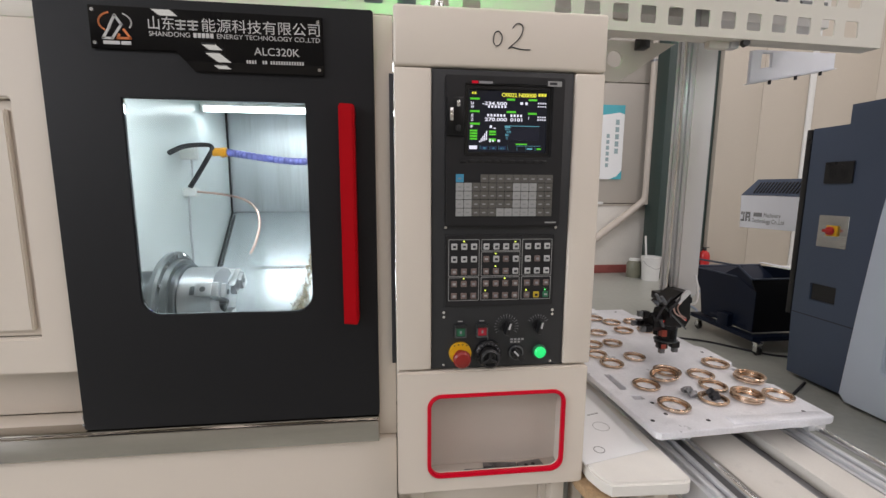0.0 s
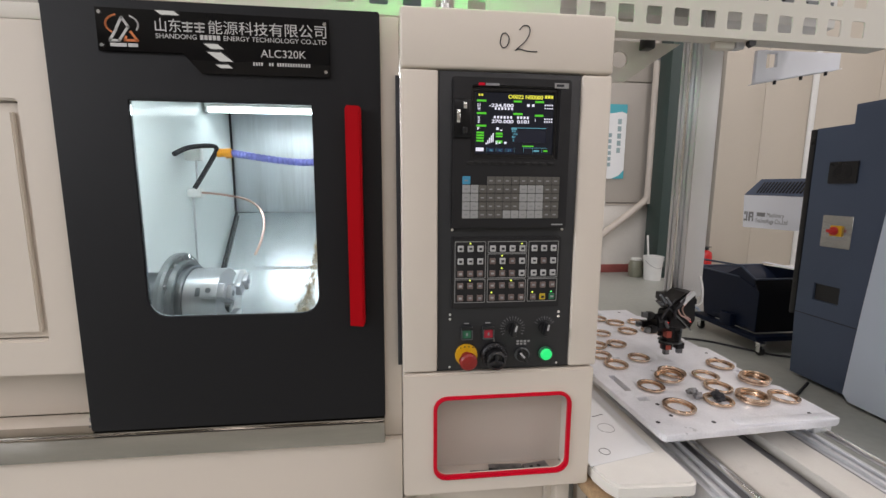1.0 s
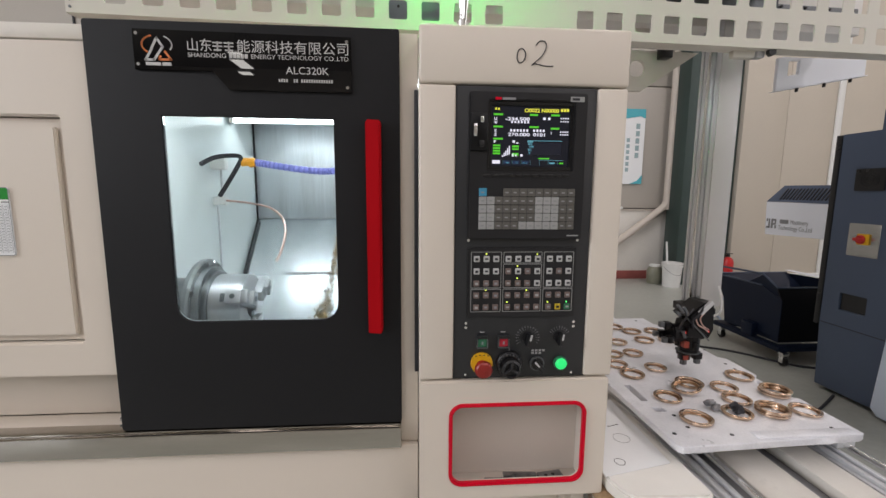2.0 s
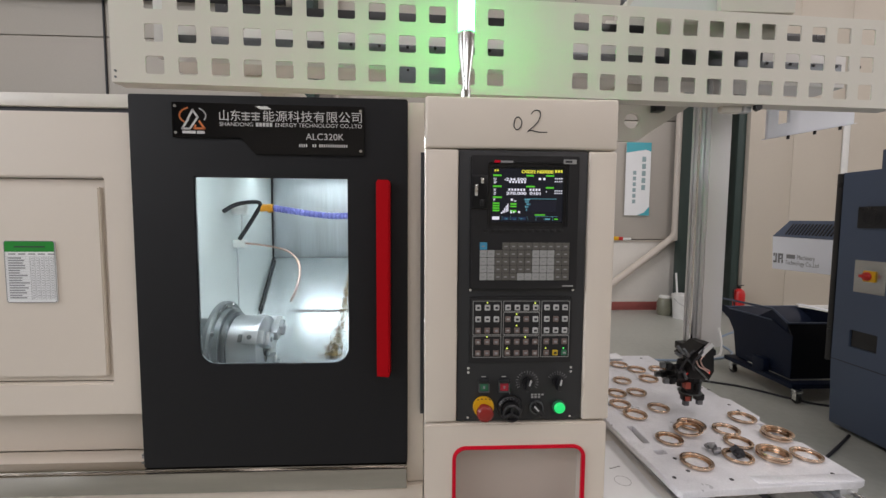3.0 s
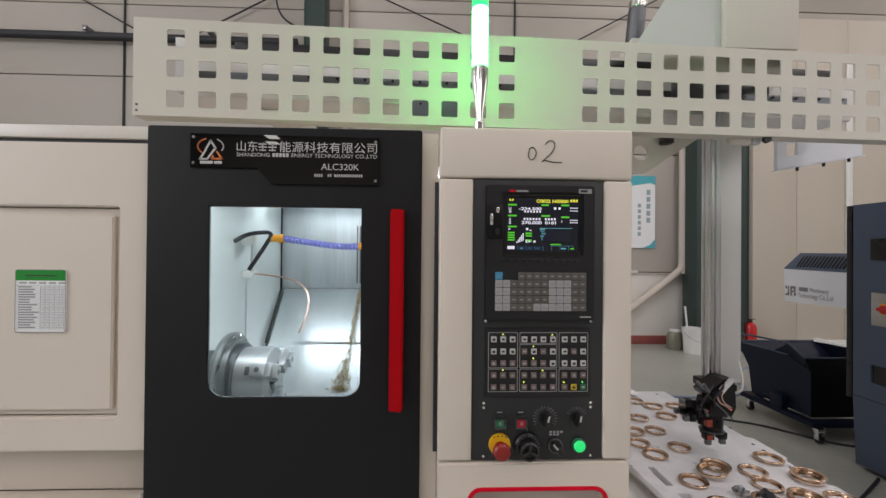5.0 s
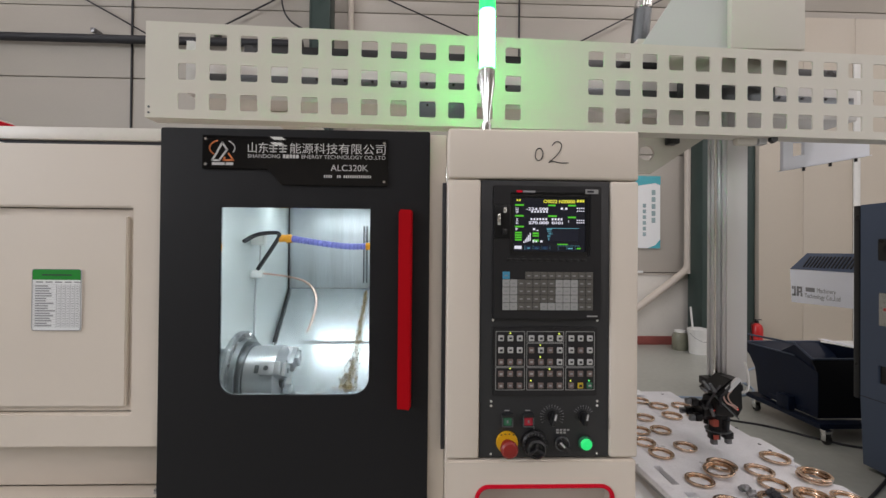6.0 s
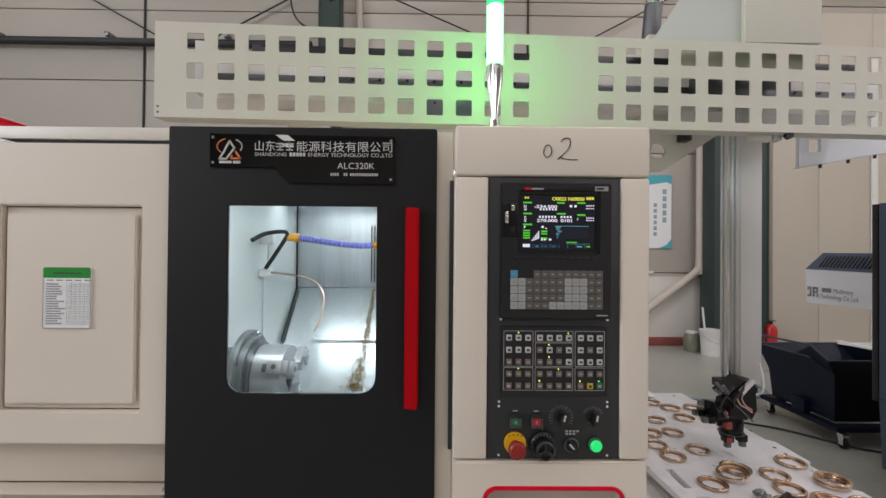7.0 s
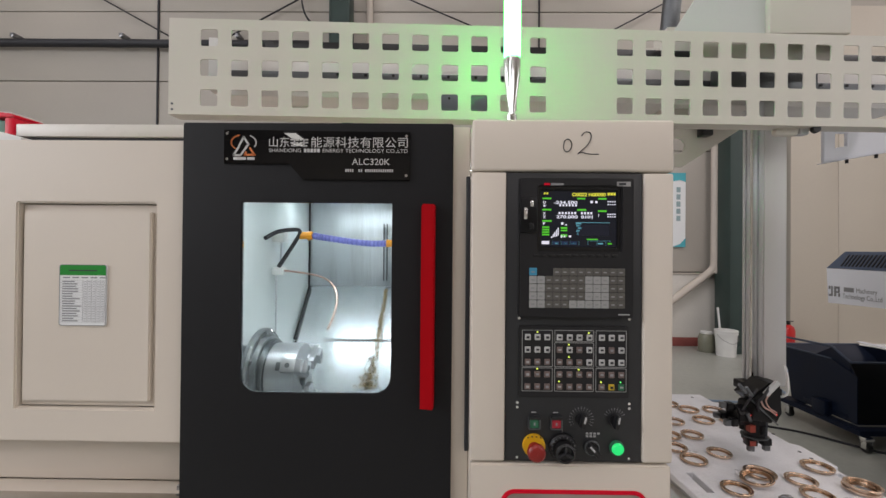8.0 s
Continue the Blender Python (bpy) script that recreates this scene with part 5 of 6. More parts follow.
part("bracket_flange", plate([(1.405, 1.797), (1.80, 1.869), (1.80, 1.8715), (1.405, 1.7995)], [], 0.735, 0.775), M_WHITEBOX, gan)
for x, z in ((1.50, 1.806), (1.62, 1.828), (1.735, 1.85)):
    part("bracket_bolt", rod((x, 0.745, z + 0.008), (x, 0.745, z - 0.008), 0.006, n=8), M_BLACK, gan)
for x in (-0.70, 0.72):
    part("gantry_leg", box(x - 0.06, x + 0.06, 1.30, 1.42, 0.0, 2.03, 0.006), M_BEAM, gan)
    part("leg_arm", box(x - 0.05, x + 0.05, 0.60, 1.30, 1.94, 2.03, 0.006), M_BEAM, gan)
car = thing("gantry_carriage", (0.92, 0.55, 1.99), "ivory carriage housing riding on the gantry beam", "carriage")
part("gusset_plate", plate([(0.612, 2.16), (1.184, 2.16), (1.184, 2.60), (0.90, 2.60)], [], 0.432, 0.442, 0.002), M_GUSSET, car, "pale sloping gusset plate")
part("front_housing", box(0.93, 1.198, 0.408, 0.4315, 2.16, 2.60, 0.003), M_BEAM, car)
part("side_housing", box(1.184, 1.198, 0.443, 0.80, 2.16, 2.60, 0.002), M_BEAM, car)
part("carriage_plate", box(0.70, 1.19, 0.432, 0.442, 2.075, 2.159, 0.003), M_BEAM, car)
part("bearing_block", box(0.80, 1.12, 0.4425, 0.52, 1.985, 2.075, 0.004), M_GUN, car)
part("motor", rod((0.797, 0.80, 2.36), (0.812, 0.80, 2.515), 0.037, bev=0.004), M_GUN, car, "black motor with a chromed ring")
part("motor_foot", box(0.76, 0.86, 0.74, 0.86, 2.16, 2.359, 0.004), M_BEAM, car)
part("housing_rear", box(0.70, 1.183, 0.80, 0.812, 2.16, 2.30, 0.002), M_BEAM, car)
part("motor_ring", rod((0.8122, 0.80, 2.516), (0.816, 0.80, 2.55), 0.038, bev=0.004), M_CHROME, car)

# the vertical axis with its gripper, lowered over the tray
za = thing("vertical_axis", (1.03, 0.54, 0.72), "aluminium profile axis with a black gripper", "robot axis")
part("profile", box(1.004, 1.075, 0.522, 0.627, 0.945, 2.55, 0.003), M_ALU, za, "slotted aluminium profile")
for y0, y1 in ((0.522, 0.542), (0.552, 0.577), (0.587, 0.605), (0.612, 0.627)):
    part("profile_rib", box(0.992, 1.0035, y0, y1, 0.945, 2.55, 0.003), M_ALU, za)
part("guide_rail", box(0.981, 0.9915, 0.558, 0.571, 0.96, 2.5, 0.002), M_CHROME, za, "polished guide rail")
part("front_cover", box(0.994, 1.073, 0.515, 0.5215, 0.950, 2.5, 0.002), M_PROFW, za, "pale grey front cover")
part("clamp_block", box(0.965, 1.045, 0.425, 0.455, 1.822, 1.858, 0.012), M_BEAM, za, "rounded ivory clamp")
part("clamp_jaw", box(1.046, 1.075, 0.425, 0.455, 1.826, 1.852, 0.003), M_ALU, za)
part("clamp_screw", rod((1.085, 0.42, 1.84), (1.085, 0.405, 1.84), 0.014, n=6), M_BLACK, za)
part("mount_block", box(0.960, 1.050, 0.50, 0.63, 0.912, 0.9445, 0.006), M_JET, za)


def tilted(name, dims, at, turn, material, bev=0.004, label=""):
    a, b, c = dims
    q = box(-a / 2, a / 2, -b / 2, b / 2, -c / 2, c / 2, bev)
    bmesh.ops.transform(q, matrix=pose(*at, *turn), verts=q.verts)
    return part(name, q, material, za, label)


bm = plate([(0.904, 0.926), (0.968, 0.978), (1.004, 0.978), (1.011, 0.874), (0.993, 0.842)], [], 0.452, 0.545, 0.004)
part("swivel_plate", bm, M_JET, za, "black swivel plate")
part("swivel_edge", stroke([(0.905, 0.920), (0.991, 0.838)], 0.005, 0.447, 0.4515), M_GUN, za)
part("swivel_strap", stroke([(0.951, 0.945), (0.986, 0.980)], 0.016, 0.440, 0.4515), M_ALU, za, "bent light grey strap")
tilted("yoke", (0.085, 0.075, 0.060), (0.945, 0.49, 0.872), (0, 12, 8), M_JET, 0.010)
part("gripper_body", rod((0.946, 0.49, 0.860), (0.944, 0.49, 0.783), 0.037, 0.035, 10, bev=0.004), M_JET, za, "black three-finger gripper")
part("gripper_body", rod((0.915, 0.49, 0.856), (0.862, 0.487, 0.858), 0.036, 0.035, 10, bev=0.004), M_JET, za, "black three-finger gripper")
for k in range(3):
    a = radians(95 + 120 * k)
    ca, sa = 0.030 * math.cos(a), 0.030 * math.sin(a)
    part("finger", box(0.943 + ca - 0.016, 0.943 + ca + 0.016, 0.49 + sa - 0.013, 0.49 + sa + 0.013, 0.757, 0.782, 0.003), M_JET, za)
    part("finger_tip", box(0.943 + ca * 1.1 - 0.010, 0.943 + ca * 1.1 + 0.010, 0.49 + sa * 1.1 - 0.008, 0.49 + sa * 1.1 + 0.008, 0.738, 0.7565, 0.002), M_GUN, za)
    part("finger", box(0.838, 0.861, 0.487 + ca - 0.013, 0.487 + ca + 0.013, 0.858 + sa - 0.013, 0.858 + sa + 0.013, 0.003), M_JET, za)
    part("finger_tip", box(0.818, 0.8375, 0.487 + ca * 1.1 - 0.008, 0.487 + ca * 1.1 + 0.008, 0.858 + sa * 1.1 - 0.010, 0.858 + sa * 1.1 + 0.010, 0.002), M_GUN, za)
    b = radians(35 + 120 * k)
    part("gripper_lug", rod((0.943 + 0.036 * math.cos(b), 0.49 + 0.036 * math.sin(b), 0.800), (0.943 + 0.036 * math.cos(b), 0.49 + 0.036 * math.sin(b), 0.830), 0.010, n=8), M_JET, za)
part("seat_disc", rod((0.943, 0.49, 0.786), (0.943, 0.49, 0.7825), 0.043, bev=0.001), M_GUN, za)
part("orange_label", box(0.906, 0.925, 0.4585, 0.480, 0.806, 0.830), M_LABEL, za, "orange label")
part("orange_label", box(0.906, 0.925, 0.4570, 0.490, 0.760, 0.776), M_LABEL, za, "orange label")
part("status_diode", rod((0.899, 0.458, 0.868), (0.899, 0.448, 0.868), 0.003, n=8), M_REDLED, za, "red lit diode")
part("status_diode", rod((0.986, 0.451, 0.872), (0.986, 0.446, 0.872), 0.003, n=8), M_REDLED, za, "red lit diode")
for pts, r, mt in (([(0.965, 0.45, 0.965), (0.935, 0.435, 0.940), (0.918, 0.44, 0.915), (0.925, 0.445, 0.885)], 0.0045, M_RUST),
                   ([(0.958, 0.446, 0.948), (0.928, 0.438, 0.930), (0.938, 0.438, 0.902), (0.962, 0.440, 0.888), (0.984, 0.446, 0.872)], 0.0028, M_COPPER),
                   ([(0.964, 0.446, 0.942), (0.944, 0.438, 0.925), (0.955, 0.438, 0.900), (0.986, 0.446, 0.880)], 0.0022, M_COPPER),
                   ([(0.93, 0.46, 0.955), (0.905, 0.45, 0.935), (0.890, 0.455, 0.905), (0.880, 0.46, 0.880)], 0.0040, M_RUST)):
    part("air_line", tube(pts, r, 8), mt, za)
for p0, p1 in (((0.885, 0.452, 0.945), (0.858, 0.445, 0.976)), ((0.905, 0.452, 0.936), (0.882, 0.445, 0.966)), ((0.875, 0.455, 0.938), (0.852, 0.445, 0.950)), ((0.890, 0.45, 0.875), (0.898, 0.445, 0.850))):
    part("air_fitting", rod(p0, p1, 0.007, 0.005, 10), M_GUN, za)
part("air_hose", tube([(1.052, 0.50, 1.03), (1.058, 0.49, 0.98), (1.056, 0.49, 0.93), (1.036, 0.50, 0.915)], 0.004, 8), M_WHITEPL, za, "milky air hose")


# ---- loading table, tray and bronze rings ----
tb = thing("loading_table", (0.9, 0.4, 0), "cream loading table with aluminium rails under the tray", "table")
part("top_plate", box(0.69, 1.17, -1.6, 1.18, 0.555, 0.575, 0.003), M_GREYINK, tb)
for a, b_ in ((0.795, 0.935), (1.005, 1.105)):
    part("cream_cover", box(a, b_, -1.6, 1.18, 0.576, 0.612, 0.004), M_COVER, tb)
for x in (0.715, 1.165):
    part("side_profile", box(x - 0.035, x + 0.035, -1.6, 1.18, 0.53, 0.600, 0.003), M_ALU, tb, "aluminium profile")
    for dx in (-0.016, 0.016):
        part("profile_lip", box(x + dx - 0.007, x + dx + 0.007, -1.6, 1.18, 0.6005, 0.612, 0.002), M_ALU, tb)
    part("shaft", rod((x + 0.045, -1.6, 0.622), (x + 0.045, 1.18, 0.622), 0.010, n=14), M_CHROME, tb, "polished guide shaft")
    for y in (0.12, 0.95):
        part("slide_block", box(x + 0.015, x + 0.075, y, y + 0.1, 0.612, 0.655, 0.004), M_ALU, tb)
for x in (0.66, 1.19):
    part("apron", box(x - 0.02, x + 0.01, -1.6, 1.18, 0.30, 0.528, 0.004), M_BEIGE, tb)
    for y in (-1.5, 1.1):
        part("leg", box(x - 0.03, x + 0.02, y - 0.03, y + 0.03, 0.0, 0.30, 0.004), M_BEIGE, tb)
part("cross_bar", box(0.64, 1.20, 0.10, 0.16, 0.6555, 0.668, 0.002), M_ALU, tb)
part("cross_bar", box(0.64, 1.20, 0.96, 1.02, 0.6555, 0.668, 0.002), M_ALU, tb)
tray = thing("parts_tray", (0.9, 0.6, 0.668), "scuffed aluminium parts tray with slots and notched edges", "tray")
outer = [(0.615, 0.035), (0.625, 0.026), (1.165, 0.050), (1.186, 0.060), (1.188, 0.26), (1.168, 0.275), (1.168, 0.43), (1.192, 0.445), (1.194, 0.60), (1.170, 0.62), (1.170, 0.79), (1.194, 0.81), (1.194, 1.03), (1.155, 1.06), (1.155, 1.165),
         (0.60, 1.165), (0.596, 0.40)]


def slot(x, y, w, l):
    return [(x - w / 2, y - l / 2), (x + w / 2, y - l / 2), (x + w / 2, y + l / 2), (x - w / 2, y + l / 2)]


slots = [slot(0.660, 0.335, 0.022, 0.115), slot(0.660, 0.62, 0.022, 0.115), slot(0.655, 0.90, 0.022, 0.115), slot(1.146, 0.345, 0.018, 0.10), slot(1.150, 0.90, 0.018, 0.14), slot(0.675, 0.222, 0.034, 0.024)]
part("tray_plate", plate(outer, slots, 0.680, 0.700, 0.0015, axis="z"), M_TRAY, tray, "scuffed aluminium plate")
part("front_step", box(0.86, 1.166, 0.049, 0.085, 0.7005, 0.703, 0.001), M_TRAY, tray)
for x in (0.70, 1.08):
    part("under_rail", box(x - 0.02, x + 0.02, 0.06, 1.14, 0.668, 0.6795, 0.002), M_ALU, tray)
for x, y in ((0.70, 0.12), (0.70, 0.185), (0.80, 0.075), (1.12, 0.09), (0.64, 0.09), (1.15, 0.50), (1.15, 0.55), (1.17, 0.70), (1.15, 0.72), (0.63, 0.75), (0.98, 1.12), (1.09, 1.12)):
    part("tapped_hole", rod((x, y, 0.699), (x, y, 0.7008), 0.006, n=12), M_RUST, tray)
sh = thing("paper_sheet", (1.05, 1.12, 0.702), "crumpled white paper on the far end of the tray", "paper")
bm = bmesh.new()
bmesh.ops.create_grid(bm, x_segments=10, y_segments=6, size=1)
for v in bm.verts:
    v.co = Vector((0.82 + 0.16 * v.co.x, 1.13 + 0.05 * v.co.y, 0.706 + 0.010 * noise.noise(Vector((v.co.x * 2, v.co.y * 2, 3))) + 0.004))
ext = bmesh.ops.extrude_face_region(bm, geom=bm.faces[:])
bmesh.ops.translate(bm, verts=[v for v in ext["geom"] if isinstance(v, bmesh.types.BMVert)], vec=(0, 0, 0.0008))
part("sheet", bm, M_PAPER, sh)


def bronze_ring(name="bronze_ring"):
    """A flanged bush ring lying flat, base at the origin."""
    o = thing(name, (0, 0, 0), "bright turned bronze ring lying on the tray", "ring", "bronze rings on the tray")
    part("flange", ring((0, 0, 0), (0, 0, 1), [(0.0442, 0.0045), (0.0490, 0.0045), (0.050, 0.0055), (0.050, 0.0115), (0.0488, 0.0128), (0.0442, 0.0128)], 44), M_BRONZE, o)
    part("bush", ring((0, 0, 0), (0, 0, 1), [(0.0405, 0.000), (0.0455, 0.000), (0.0463, 0.0008), (0.0463, 0.0044), (0.0440, 0.0046), (0.0440, 0.0126), (0.0432, 0.0134), (0.0418, 0.0134), (0.0405, 0.0118)], 44), M_BRONZE, o)
    part("inner_lip", ring((0, 0, 0), (0, 0, 1), [(0.0335, 0.0002), (0.0404, 0.0002), (0.0404, 0.0034), (0.0342, 0.0034)], 40), M_BRONZE, o)
    return o


spots = [(0.75, 0.155, 0), (0.745, 0.29, 0), (0.885, 0.385, 0), (0.84, 0.335, 0), (0.72, 0.47, 0), (0.84, 0.52, 0), (1.11, 0.43, 0), (0.985, 0.345, 0), (0.965, 0.262, 0), (0.90, 0.18, 0), (1.13, 0.30, 0), (1.13, 0.295, 1),
         (1.015, 0.18, 0), (1.012, 0.176, 1), (1.125, 0.18, 0), (0.83, 0.67, 0), (0.83, 0.80, 0), (0.965, 0.82, 0), (0.705, 0.56, 0), (0.97, 0.94, 0), (1.08, 0.94, 0), (1.08, 0.82, 0), (0.74, 0.665, 0), (0.915, 1.012, 0)]
proto = bronze_ring()
rr_ = random.Random(8)
for i, (x, y, lv) in enumerate(spots):
    tilt = (9, 4) if i == 3 else (0, 0)
    size = 1.00 if i in (2, 3, 6, 10, 11, 12, 13) else 0.87 if x < 0.87 and y > 0.5 else 0.93
    m = pose(x, y, 0.7012 + 0.0118 * lv + (0.010 if i == 3 else 0), tilt[0], tilt[1], rr_.uniform(0, 360)) @ Matrix.Diagonal((size, size, 0.85, 1))
    if i == 0:
        proto.matrix_basis = m
    else:
        copy_thing(proto, m)
for cx, cy, mt, lb, s in ((0.905, 0.185, M_RUST, "clump of dark blue oily swarf in a ring", 0.020), (0.845, 0.215, M_CHIP, "small grey steel scrap beside the rings", 0.016)):
    bm = bmesh.new()
    for k in range(14):
        q = rr_.uniform(0, 6.28)
        rad = s * rr_.random()
        e = rr_.uniform(0.005, 0.011)
        b = box(-e, e, -e * 0.7, e * 0.7, -e * 0.6, e * 0.6, 0.002)
        bmesh.ops.transform(b, matrix=pose(cx + rad * math.cos(q), cy + rad * math.sin(q), 0.709 + rr_.random() * 0.016, rr_.uniform(-40, 40), rr_.uniform(-40, 40), rr_.uniform(0, 180)), verts=b.verts)
        join(bm, b)
    solid("swarf_clump", bm, mt, (cx, cy, 0.7012), lb, "swarf")

# side shelf with a drawing
shf = thing("side_shelf", (0.5, 0.1, 0.0), "white topped chipboard side shelf with a rounded corner", "shelf")
bm = plate([(0.405, 0.50), (0.405, -0.005), (0.418, -0.045), (0.437, -0.072), (0.6184, -0.0807), (0.6265, -0.0806), (0.6342, -0.0780), (0.6407, -0.0731), (0.6454, -0.0664), (0.6477, -0.0586), (0.632, 0.50)], [], 0.600, 0.640, 0.007, axis="z")
part("shelf_board", bm, M_POLY, shf, "white shelf board")
part("board_core", plate([(0.39, 0.49), (0.382, 0.010), (0.392, -0.040), (0.415, -0.078), (0.455, -0.085), (0.460, 0.49)], [], 0.570, 0.599, 0.001, axis="z"), M_CHIPB, shf, "raw broken chipboard edge")
part("bracket_post", box(0.415, 0.445, 0.10, 0.13, 0.0, 0.569, 0.003), M_BEIGE, shf)
part("bracket_post", box(0.585, 0.625, -0.02, 0.02, 0.0, 0.5995, 0.003), M_BEIGE, shf)
dw = thing("drawing_sheet", (0.5, 0.15, 0.6415), "white paper drawing with sketched circles", "paper")
part("sheet", plate([(0.402, 0.003), (0.606, 0.046), (0.606, 0.40), (0.402, 0.40)], [], 0.6412, 0.6422, axis="z"), M_PAPER, dw)
part("circle_print", ring((0.528, 0.168, 0.6426), (0, 0, 1), [(0.0235, 0), (0.0245, 0), (0.0245, 0.0004), (0.0235, 0.0004)], 36), M_GREYINK, dw)
part("circle_print", ring((0.468, 0.059, 0.6426), (0, 0, 1), [(0.0135, 0), (0.0150, 0), (0.0150, 0.0004), (0.0135, 0.0004)], 36), M_INK, dw)
for i in range(3):
    part("print_bar", box(0.516 + 0.014 * i, 0.526 + 0.014 * i, 0.232 + 0.004 * i, 0.235 + 0.004 * i, 0.6425, 0.643), M_INK, dw)

# ---- the blue machine beyond ----
bmach = thing("blue_machine", (3.4, 0.9, 0), "slate blue machine with a pale front cover", "machine tool")
MX = 2.80
bm = plate([(0.2, 0.03), (1.715, 0.03), (1.735, 0.46), (1.735, 1.775), (1.50, 1.775), (1.50, 1.895), (0.2, 1.895)], [rrect(1.446, 1.616, 0.600, 0.716, 0.004, 2)], MX, MX + 0.02, 0.003, axis="x")
part("side_panel", bm, M_NAVY, bmach, "slate blue side panel")
part("core", box(MX + 0.021, 4.4, 0.22, 1.70, 0.03, 1.77), M_NAVY, bmach)
part("upper_core", box(MX + 0.021, 4.4, 0.22, 1.498, 1.771, 1.893, 0.004), M_NAVY, bmach)
part("rear_edge", box(MX - 0.004, MX + 0.05, 1.737, 1.775, 0.46, 1.772, 0.003), M_BLACK, bmach, "black edge strip")
part("seam", box(MX - 0.0015, MX + 0.001, 1.25, 1.735, 0.482, 0.487), M_RUST, bmach)
bm = plate([(-0.5, 0.02), (1.26, 0.02), (1.300, 0.06), (1.262, 0.62), (1.215, 1.20), (1.14, 1.80), (-0.5, 1.80)], [rrect(0.55, 1.085, 0.28, 0.62, 0.03, 4)], MX - 0.055, MX - 0.001, 0.006, axis="x")
part("front_cover", bm, M_PALEB, bmach, "pale blue-grey front cover")
part("front_core", box(MX + 0.0, 4.4, -0.5, 0.199, 0.02, 1.80), M_PALEB, bmach)
part("window_back", box(MX - 0.004, MX - 0.002, 0.5, 1.12, 0.25, 0.65), M_BLACK, bmach)
for y in (-0.3, 1.5):
    part("levelling_foot", rod((MX + 0.15, y, 0), (MX + 0.15, y, 0.03), 0.06), M_BLACK, bmach)
fan = part("fan_grille", plate(rrect(1.431, 1.612, 1.40, 1.541, 0.006, 2), [], MX - 0.012, MX - 0.0005, 0.002, axis="x"), M_BLACK, bmach, "black fan grille")
for r in (0.02, 0.036, 0.052):
    part("grille_ring", ring((MX - 0.013, 1.52, 1.47), (1, 0, 0), [(r, -0.002), (r + 0.004, -0.002), (r + 0.004, 0.001), (r, 0.001)], 28), M_BEZEL, fan)
part("recess_box", box(MX + 0.012, MX + 0.0195, 1.448, 1.614, 0.602, 0.714), M_BLACK, bmach)
sw_ = part("switch_plate", plate(rrect(1.418, 1.612, 0.977, 1.190, 0.004, 2), [], MX - 0.006, MX - 0.0005, 0.002, axis="x"), M_STEEL, bmach, "stainless switch plate")
part("switch_collar", box(MX - 0.020, MX - 0.0065, 1.475, 1.545, 1.055, 1.125, 0.004), M_YEL, sw_, "yellow collar")
part("switch_knob", rod((MX - 0.0205, 1.515, 1.09), (MX - 0.036, 1.515, 1.09), 0.030, 0.026, bev=0.003), M_EXT, sw_, "red main switch knob")
part("switch_lever", box(MX - 0.046, MX - 0.0365, 1.482, 1.548, 1.080, 1.100, 0.003), M_EXT, sw_)
# chip conveyor outlet over the bin
cv = thing("conveyor_outlet", (3.2, 2.2, 1.05), "chip conveyor outlet with louvred hood and white face", "conveyor")
CX = 2.95
bm = plate([(1.885, 1.045), (2.448, 1.032), (2.465, 1.310), (1.885, 1.304)], [], CX, CX + 0.012, 0.002, axis="x")
part("white_face", bm, M_WHITEBOX, cv, "white front face")
bm = box(CX + 0.013, CX + 0.50, 1.895, 2.44, 1.05, 1.303, 0.004)
part("housing", bm, M_NAVY, cv)
bm = bmesh.new()
vs = [bm.verts.new(p) for p in ((CX, 1.86, 1.308), (CX, 2.465, 1.312), (CX + 0.5, 2.465, 1.312), (CX + 0.5, 1.86, 1.308), (CX + 0.10, 1.86, 1.445), (CX + 0.10, 2.41, 1.448), (CX + 0.5, 2.41, 1.448), (CX + 0.5, 1.86, 1.445))]
for f in ((0, 1, 2, 3), (4, 5, 6, 7), (0, 1, 5, 4), (1, 2, 6, 5), (2, 3, 7, 6), (3, 0, 4, 7)):
    bm.faces.new([vs[i] for i in f])
hood = part("hood", bm, M_NAVY, cv, "louvred slate blue hood")
for k in range(16):
    y = 1.90 + 0.030 * k
    b = box(-0.004, 0.004, -0.007, 0.007, -0.055, 0.055, 0.002)
    bmesh.ops.transform(b, matrix=pose(CX + 0.046, y, 1.376, 0, 36, 0), verts=b.verts)
    part("louvre", b, M_BLACK, hood)
part("arm", box(CX + 0.15, CX + 0.50, 1.74, 1.894, 0.95, 1.42, 0.004), M_NAVYD, cv)
part("chute_edge", plate([(1.80, 1.05), (1.88, 1.05), (1.93, 1.20), (1.86, 1.30), (1.80, 1.30)], [], CX + 0.015, CX + 0.05, 0.002, axis="x"), M_BLACK, cv)


def side_text(text, y, z, hgt, width, material, parent):
    """Lettering on a face that looks towards -x; reads from +y to -y."""
    b = letters(text, 0, 0, hgt, 0, width=width)
    for v in b.verts:
        v.co = Vector((CX - 0.002 + v.co.y, y - v.co.x, z + v.co.z))
    return part("lettering", b, material, parent)


side_text("Machinery", 2.21, 1.135, 0.036, 0.155, M_GREYINK, cv)
side_text("Technology Co.,Ltd", 2.32, 1.085, 0.036, 0.30, M_GREYINK, cv)
b = bmesh.new()
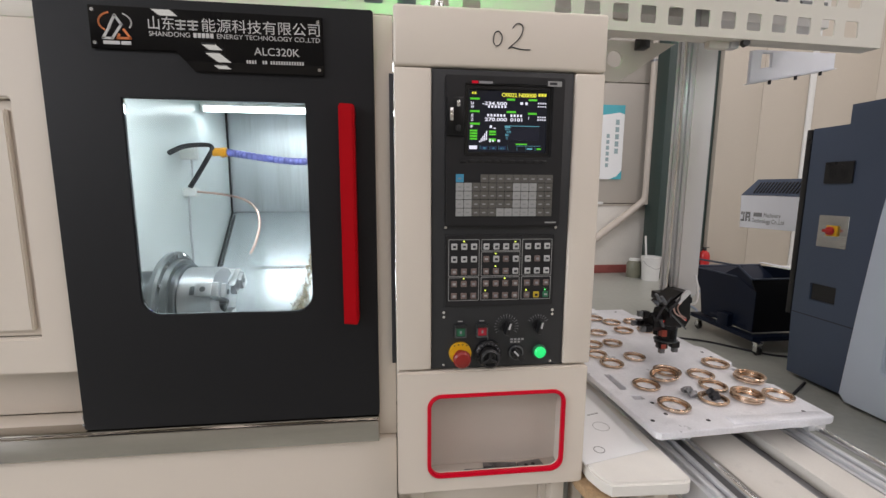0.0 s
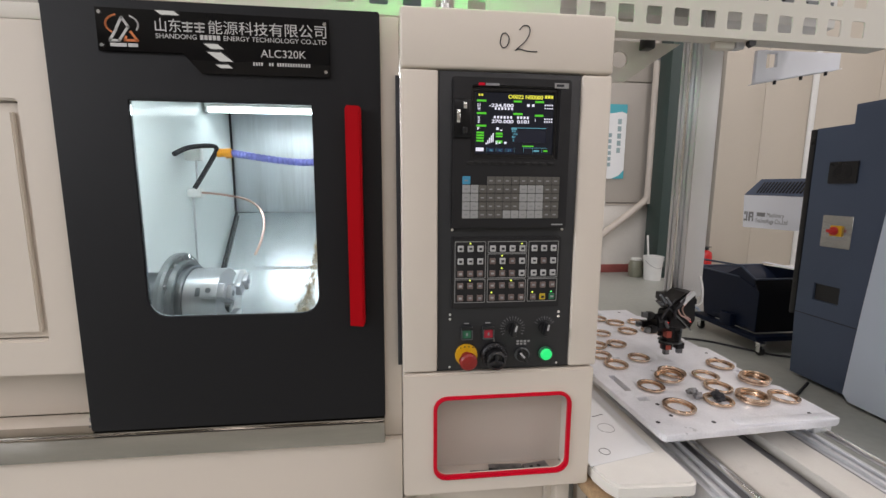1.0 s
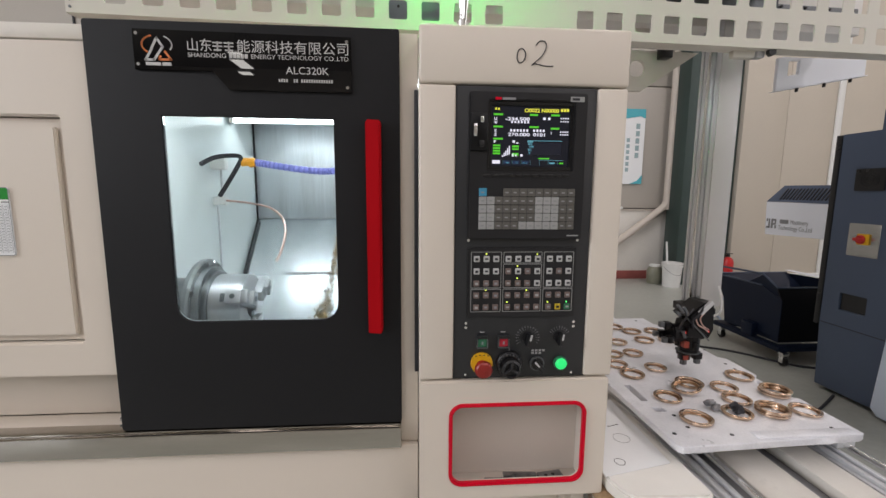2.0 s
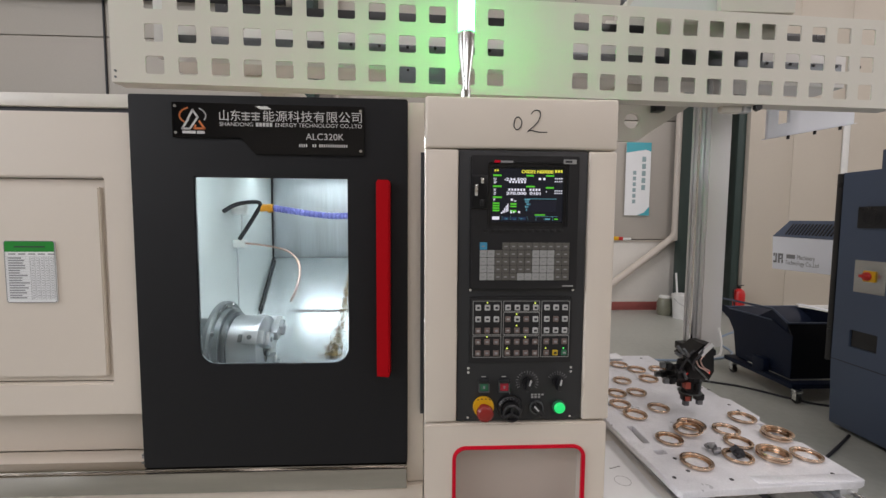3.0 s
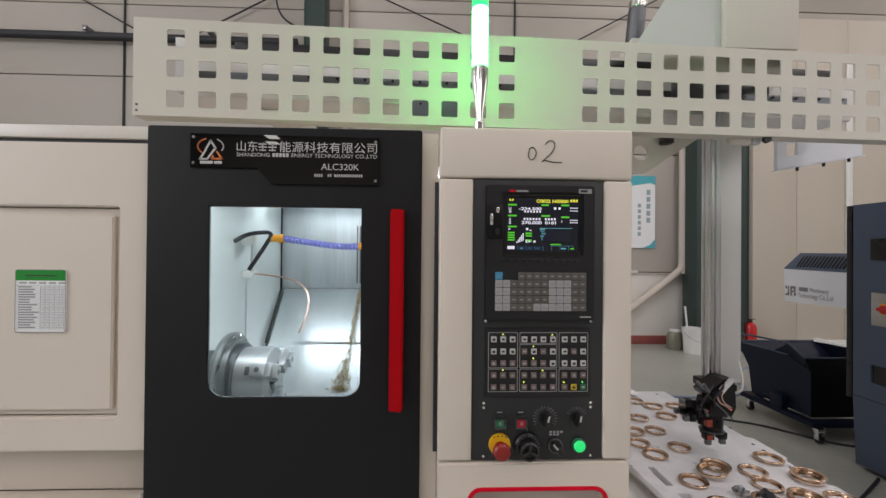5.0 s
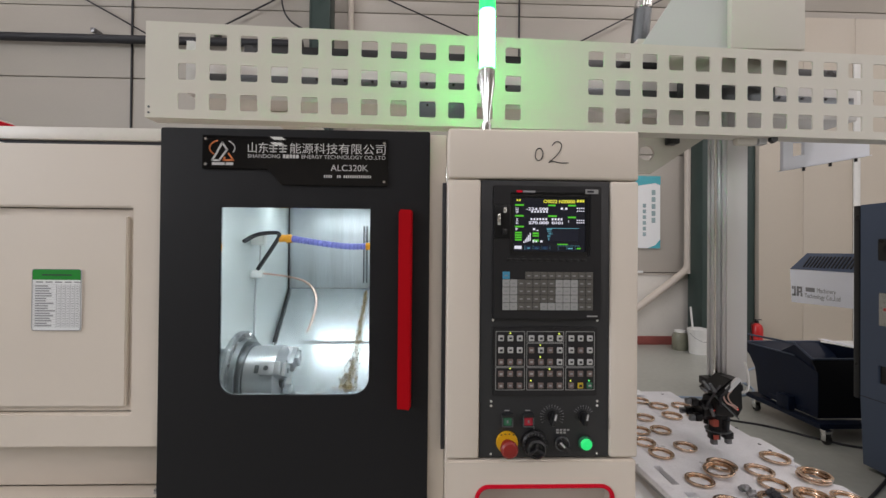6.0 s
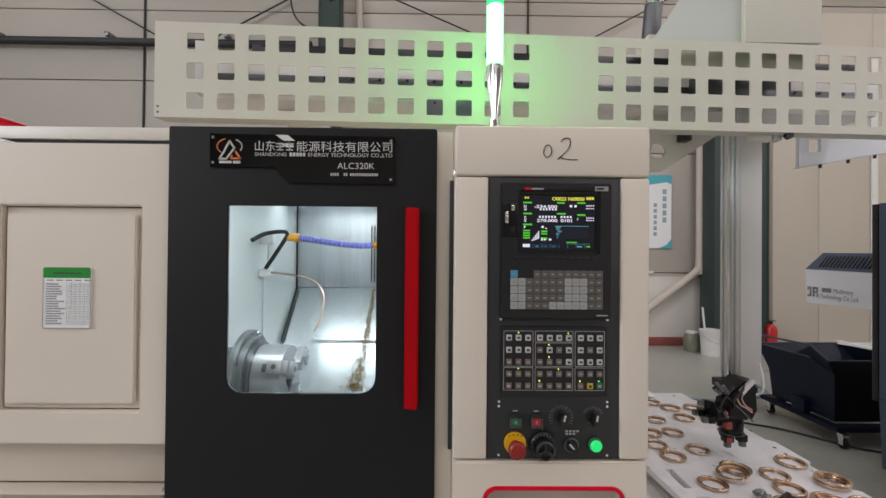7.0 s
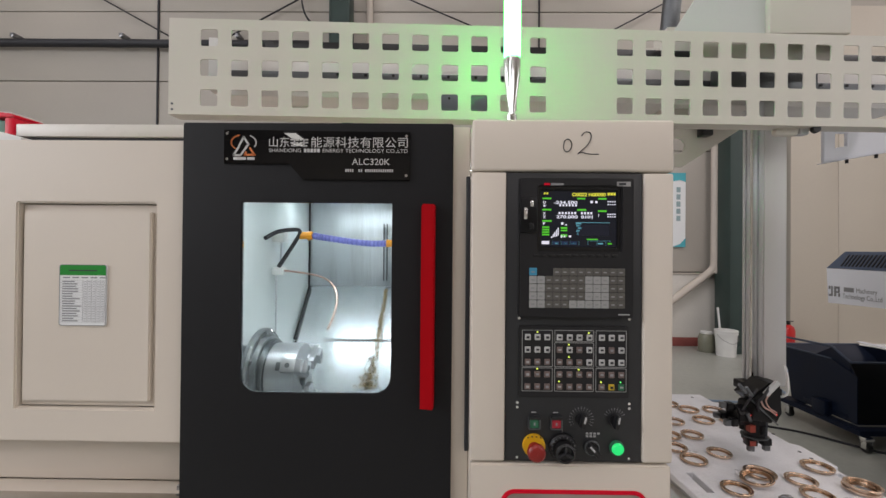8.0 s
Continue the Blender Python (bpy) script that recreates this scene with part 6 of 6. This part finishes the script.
for y0, y1, z0, z1 in ((2.23, 2.31, 1.135, 1.168), (2.405, 2.418, 1.09, 1.17), (2.405, 2.44, 1.09, 1.105), (2.375, 2.392, 1.09, 1.17), (2.345, 2.380, 1.152, 1.17), (2.345, 2.358, 1.125, 1.16), (2.350, 2.378, 1.12, 1.133), (2.342, 2.356, 1.09, 1.118), (2.425, 2.44, 1.145, 1.17)):
    box(CX - 0.003, CX - 0.001, y0, y1, z0, z1, 0, b)
part("logo_bars", b, M_GREYINK, cv)

# chip bin under the outlet
bn = thing("chip_bin", (3.3, 2.4, 0), "dark navy steel chip bin with a flared lip on castors", "bin")
prof = [(2.13, 0.17), (2.72, 0.17), (2.76, 0.40), (2.83, 0.500), (3.134, 0.664), (2.83, 0.598), (2.333, 0.605), (2.13, 0.520)]
part("side_sheet", plate(prof, [], 2.88, 2.886, axis="x"), M_NAVYD, bn)
part("side_sheet", plate(prof[:4] + [(2.975, 0.580), (2.83, 0.590)] + prof[6:], [], 3.70, 3.706, axis="x"), M_NAVYD, bn)
part("floor_sheet", box(2.887, 3.699, 2.13, 2.72, 0.17, 0.178), M_NAVYD, bn)
# black instead of navy: the shade on this end is in its colour
part("front_sheet", plate([(2.13, 0.179), (2.138, 0.179), (2.138, 0.50), (2.198, 0.604), (2.190, 0.606), (2.13, 0.505)], [], 2.887, 3.699, axis="x"), M_JET, bn, "end sheet, blackened for its shade")
part("flared_lip", plate([(2.72, 0.179), (2.76, 0.402), (2.83, 0.502), (2.975, 0.580), (2.968, 0.586), (2.822, 0.508), (2.75, 0.405), (2.712, 0.179)], [], 2.887, 3.699, axis="x"), M_NAVYD, bn, "flared dumping lip")
part("corner_gusset", plate([(2.52, 0.590), (2.345, 0.697), (2.325, 0.697), (2.192, 0.612), (2.192, 0.35), (2.40, 0.35)], [], 2.890, 2.898, 0.001, axis="x"), M_NAVYD, bn)
part("rail", tube([(2.885, 3.134, 0.668), (2.888, 2.345, 0.702), (2.895, 2.192, 0.612)], 0.009, 8, k=1), M_NAVY, bn, "round rim rail")
part("rim", tube([(2.876, 2.83, 0.602), (2.876, 2.333, 0.609)], 0.006, 8, k=1), M_NAVY, bn)
part("rim", tube([(2.895, 2.192, 0.612), (3.70, 2.192, 0.612)], 0.008, 8, k=1), M_NAVY, bn)
part("rim", tube([(2.888, 2.972, 0.588), (3.70, 2.972, 0.588)], 0.008, 8, k=1), M_NAVY, bn)
# bright reflection along the far rim, put in as a white strip
part("far_flange", box(3.69, 3.75, 2.36, 2.98, 0.6065, 0.612, 0.001), M_WHITEBOX, bn, "white strip for the bright reflection on the far rim")
part("base_frame", plate([(2.83, 2.06), (3.74, 2.06), (3.74, 2.80), (2.83, 2.80)], [[(2.90, 2.14), (3.67, 2.14), (3.67, 2.71), (2.90, 2.71)]], 0.115, 0.155, 0.004, axis="z"), M_NAVYD, bn)
part("pivot_block", box(2.82, 2.879, 2.33, 2.45, 0.156, 0.27, 0.006), M_NAVYD, bn)
part("pivot_rib", box(2.876, 2.8795, 2.20, 2.60, 0.19, 0.215, 0.001), M_NAVYD, bn)
for x in (2.88, 3.68):
    for y in (2.06, 2.74):
        c = part("castor", box(x - 0.03, x + 0.03, y - 0.025, y + 0.025, 0.085, 0.114, 0.004), M_CHROME, bn)
        part("fork", box(x - 0.024, x - 0.018, y - 0.02, y + 0.02, 0.03, 0.085, 0.002), M_CHROME, c)
        part("fork", box(x + 0.018, x + 0.024, y - 0.02, y + 0.02, 0.03, 0.085, 0.002), M_CHROME, c)
        part("wheel", rod((x - 0.015, y, 0.04), (x + 0.015, y, 0.04), 0.040, bev=0.005), M_BLACK, c)
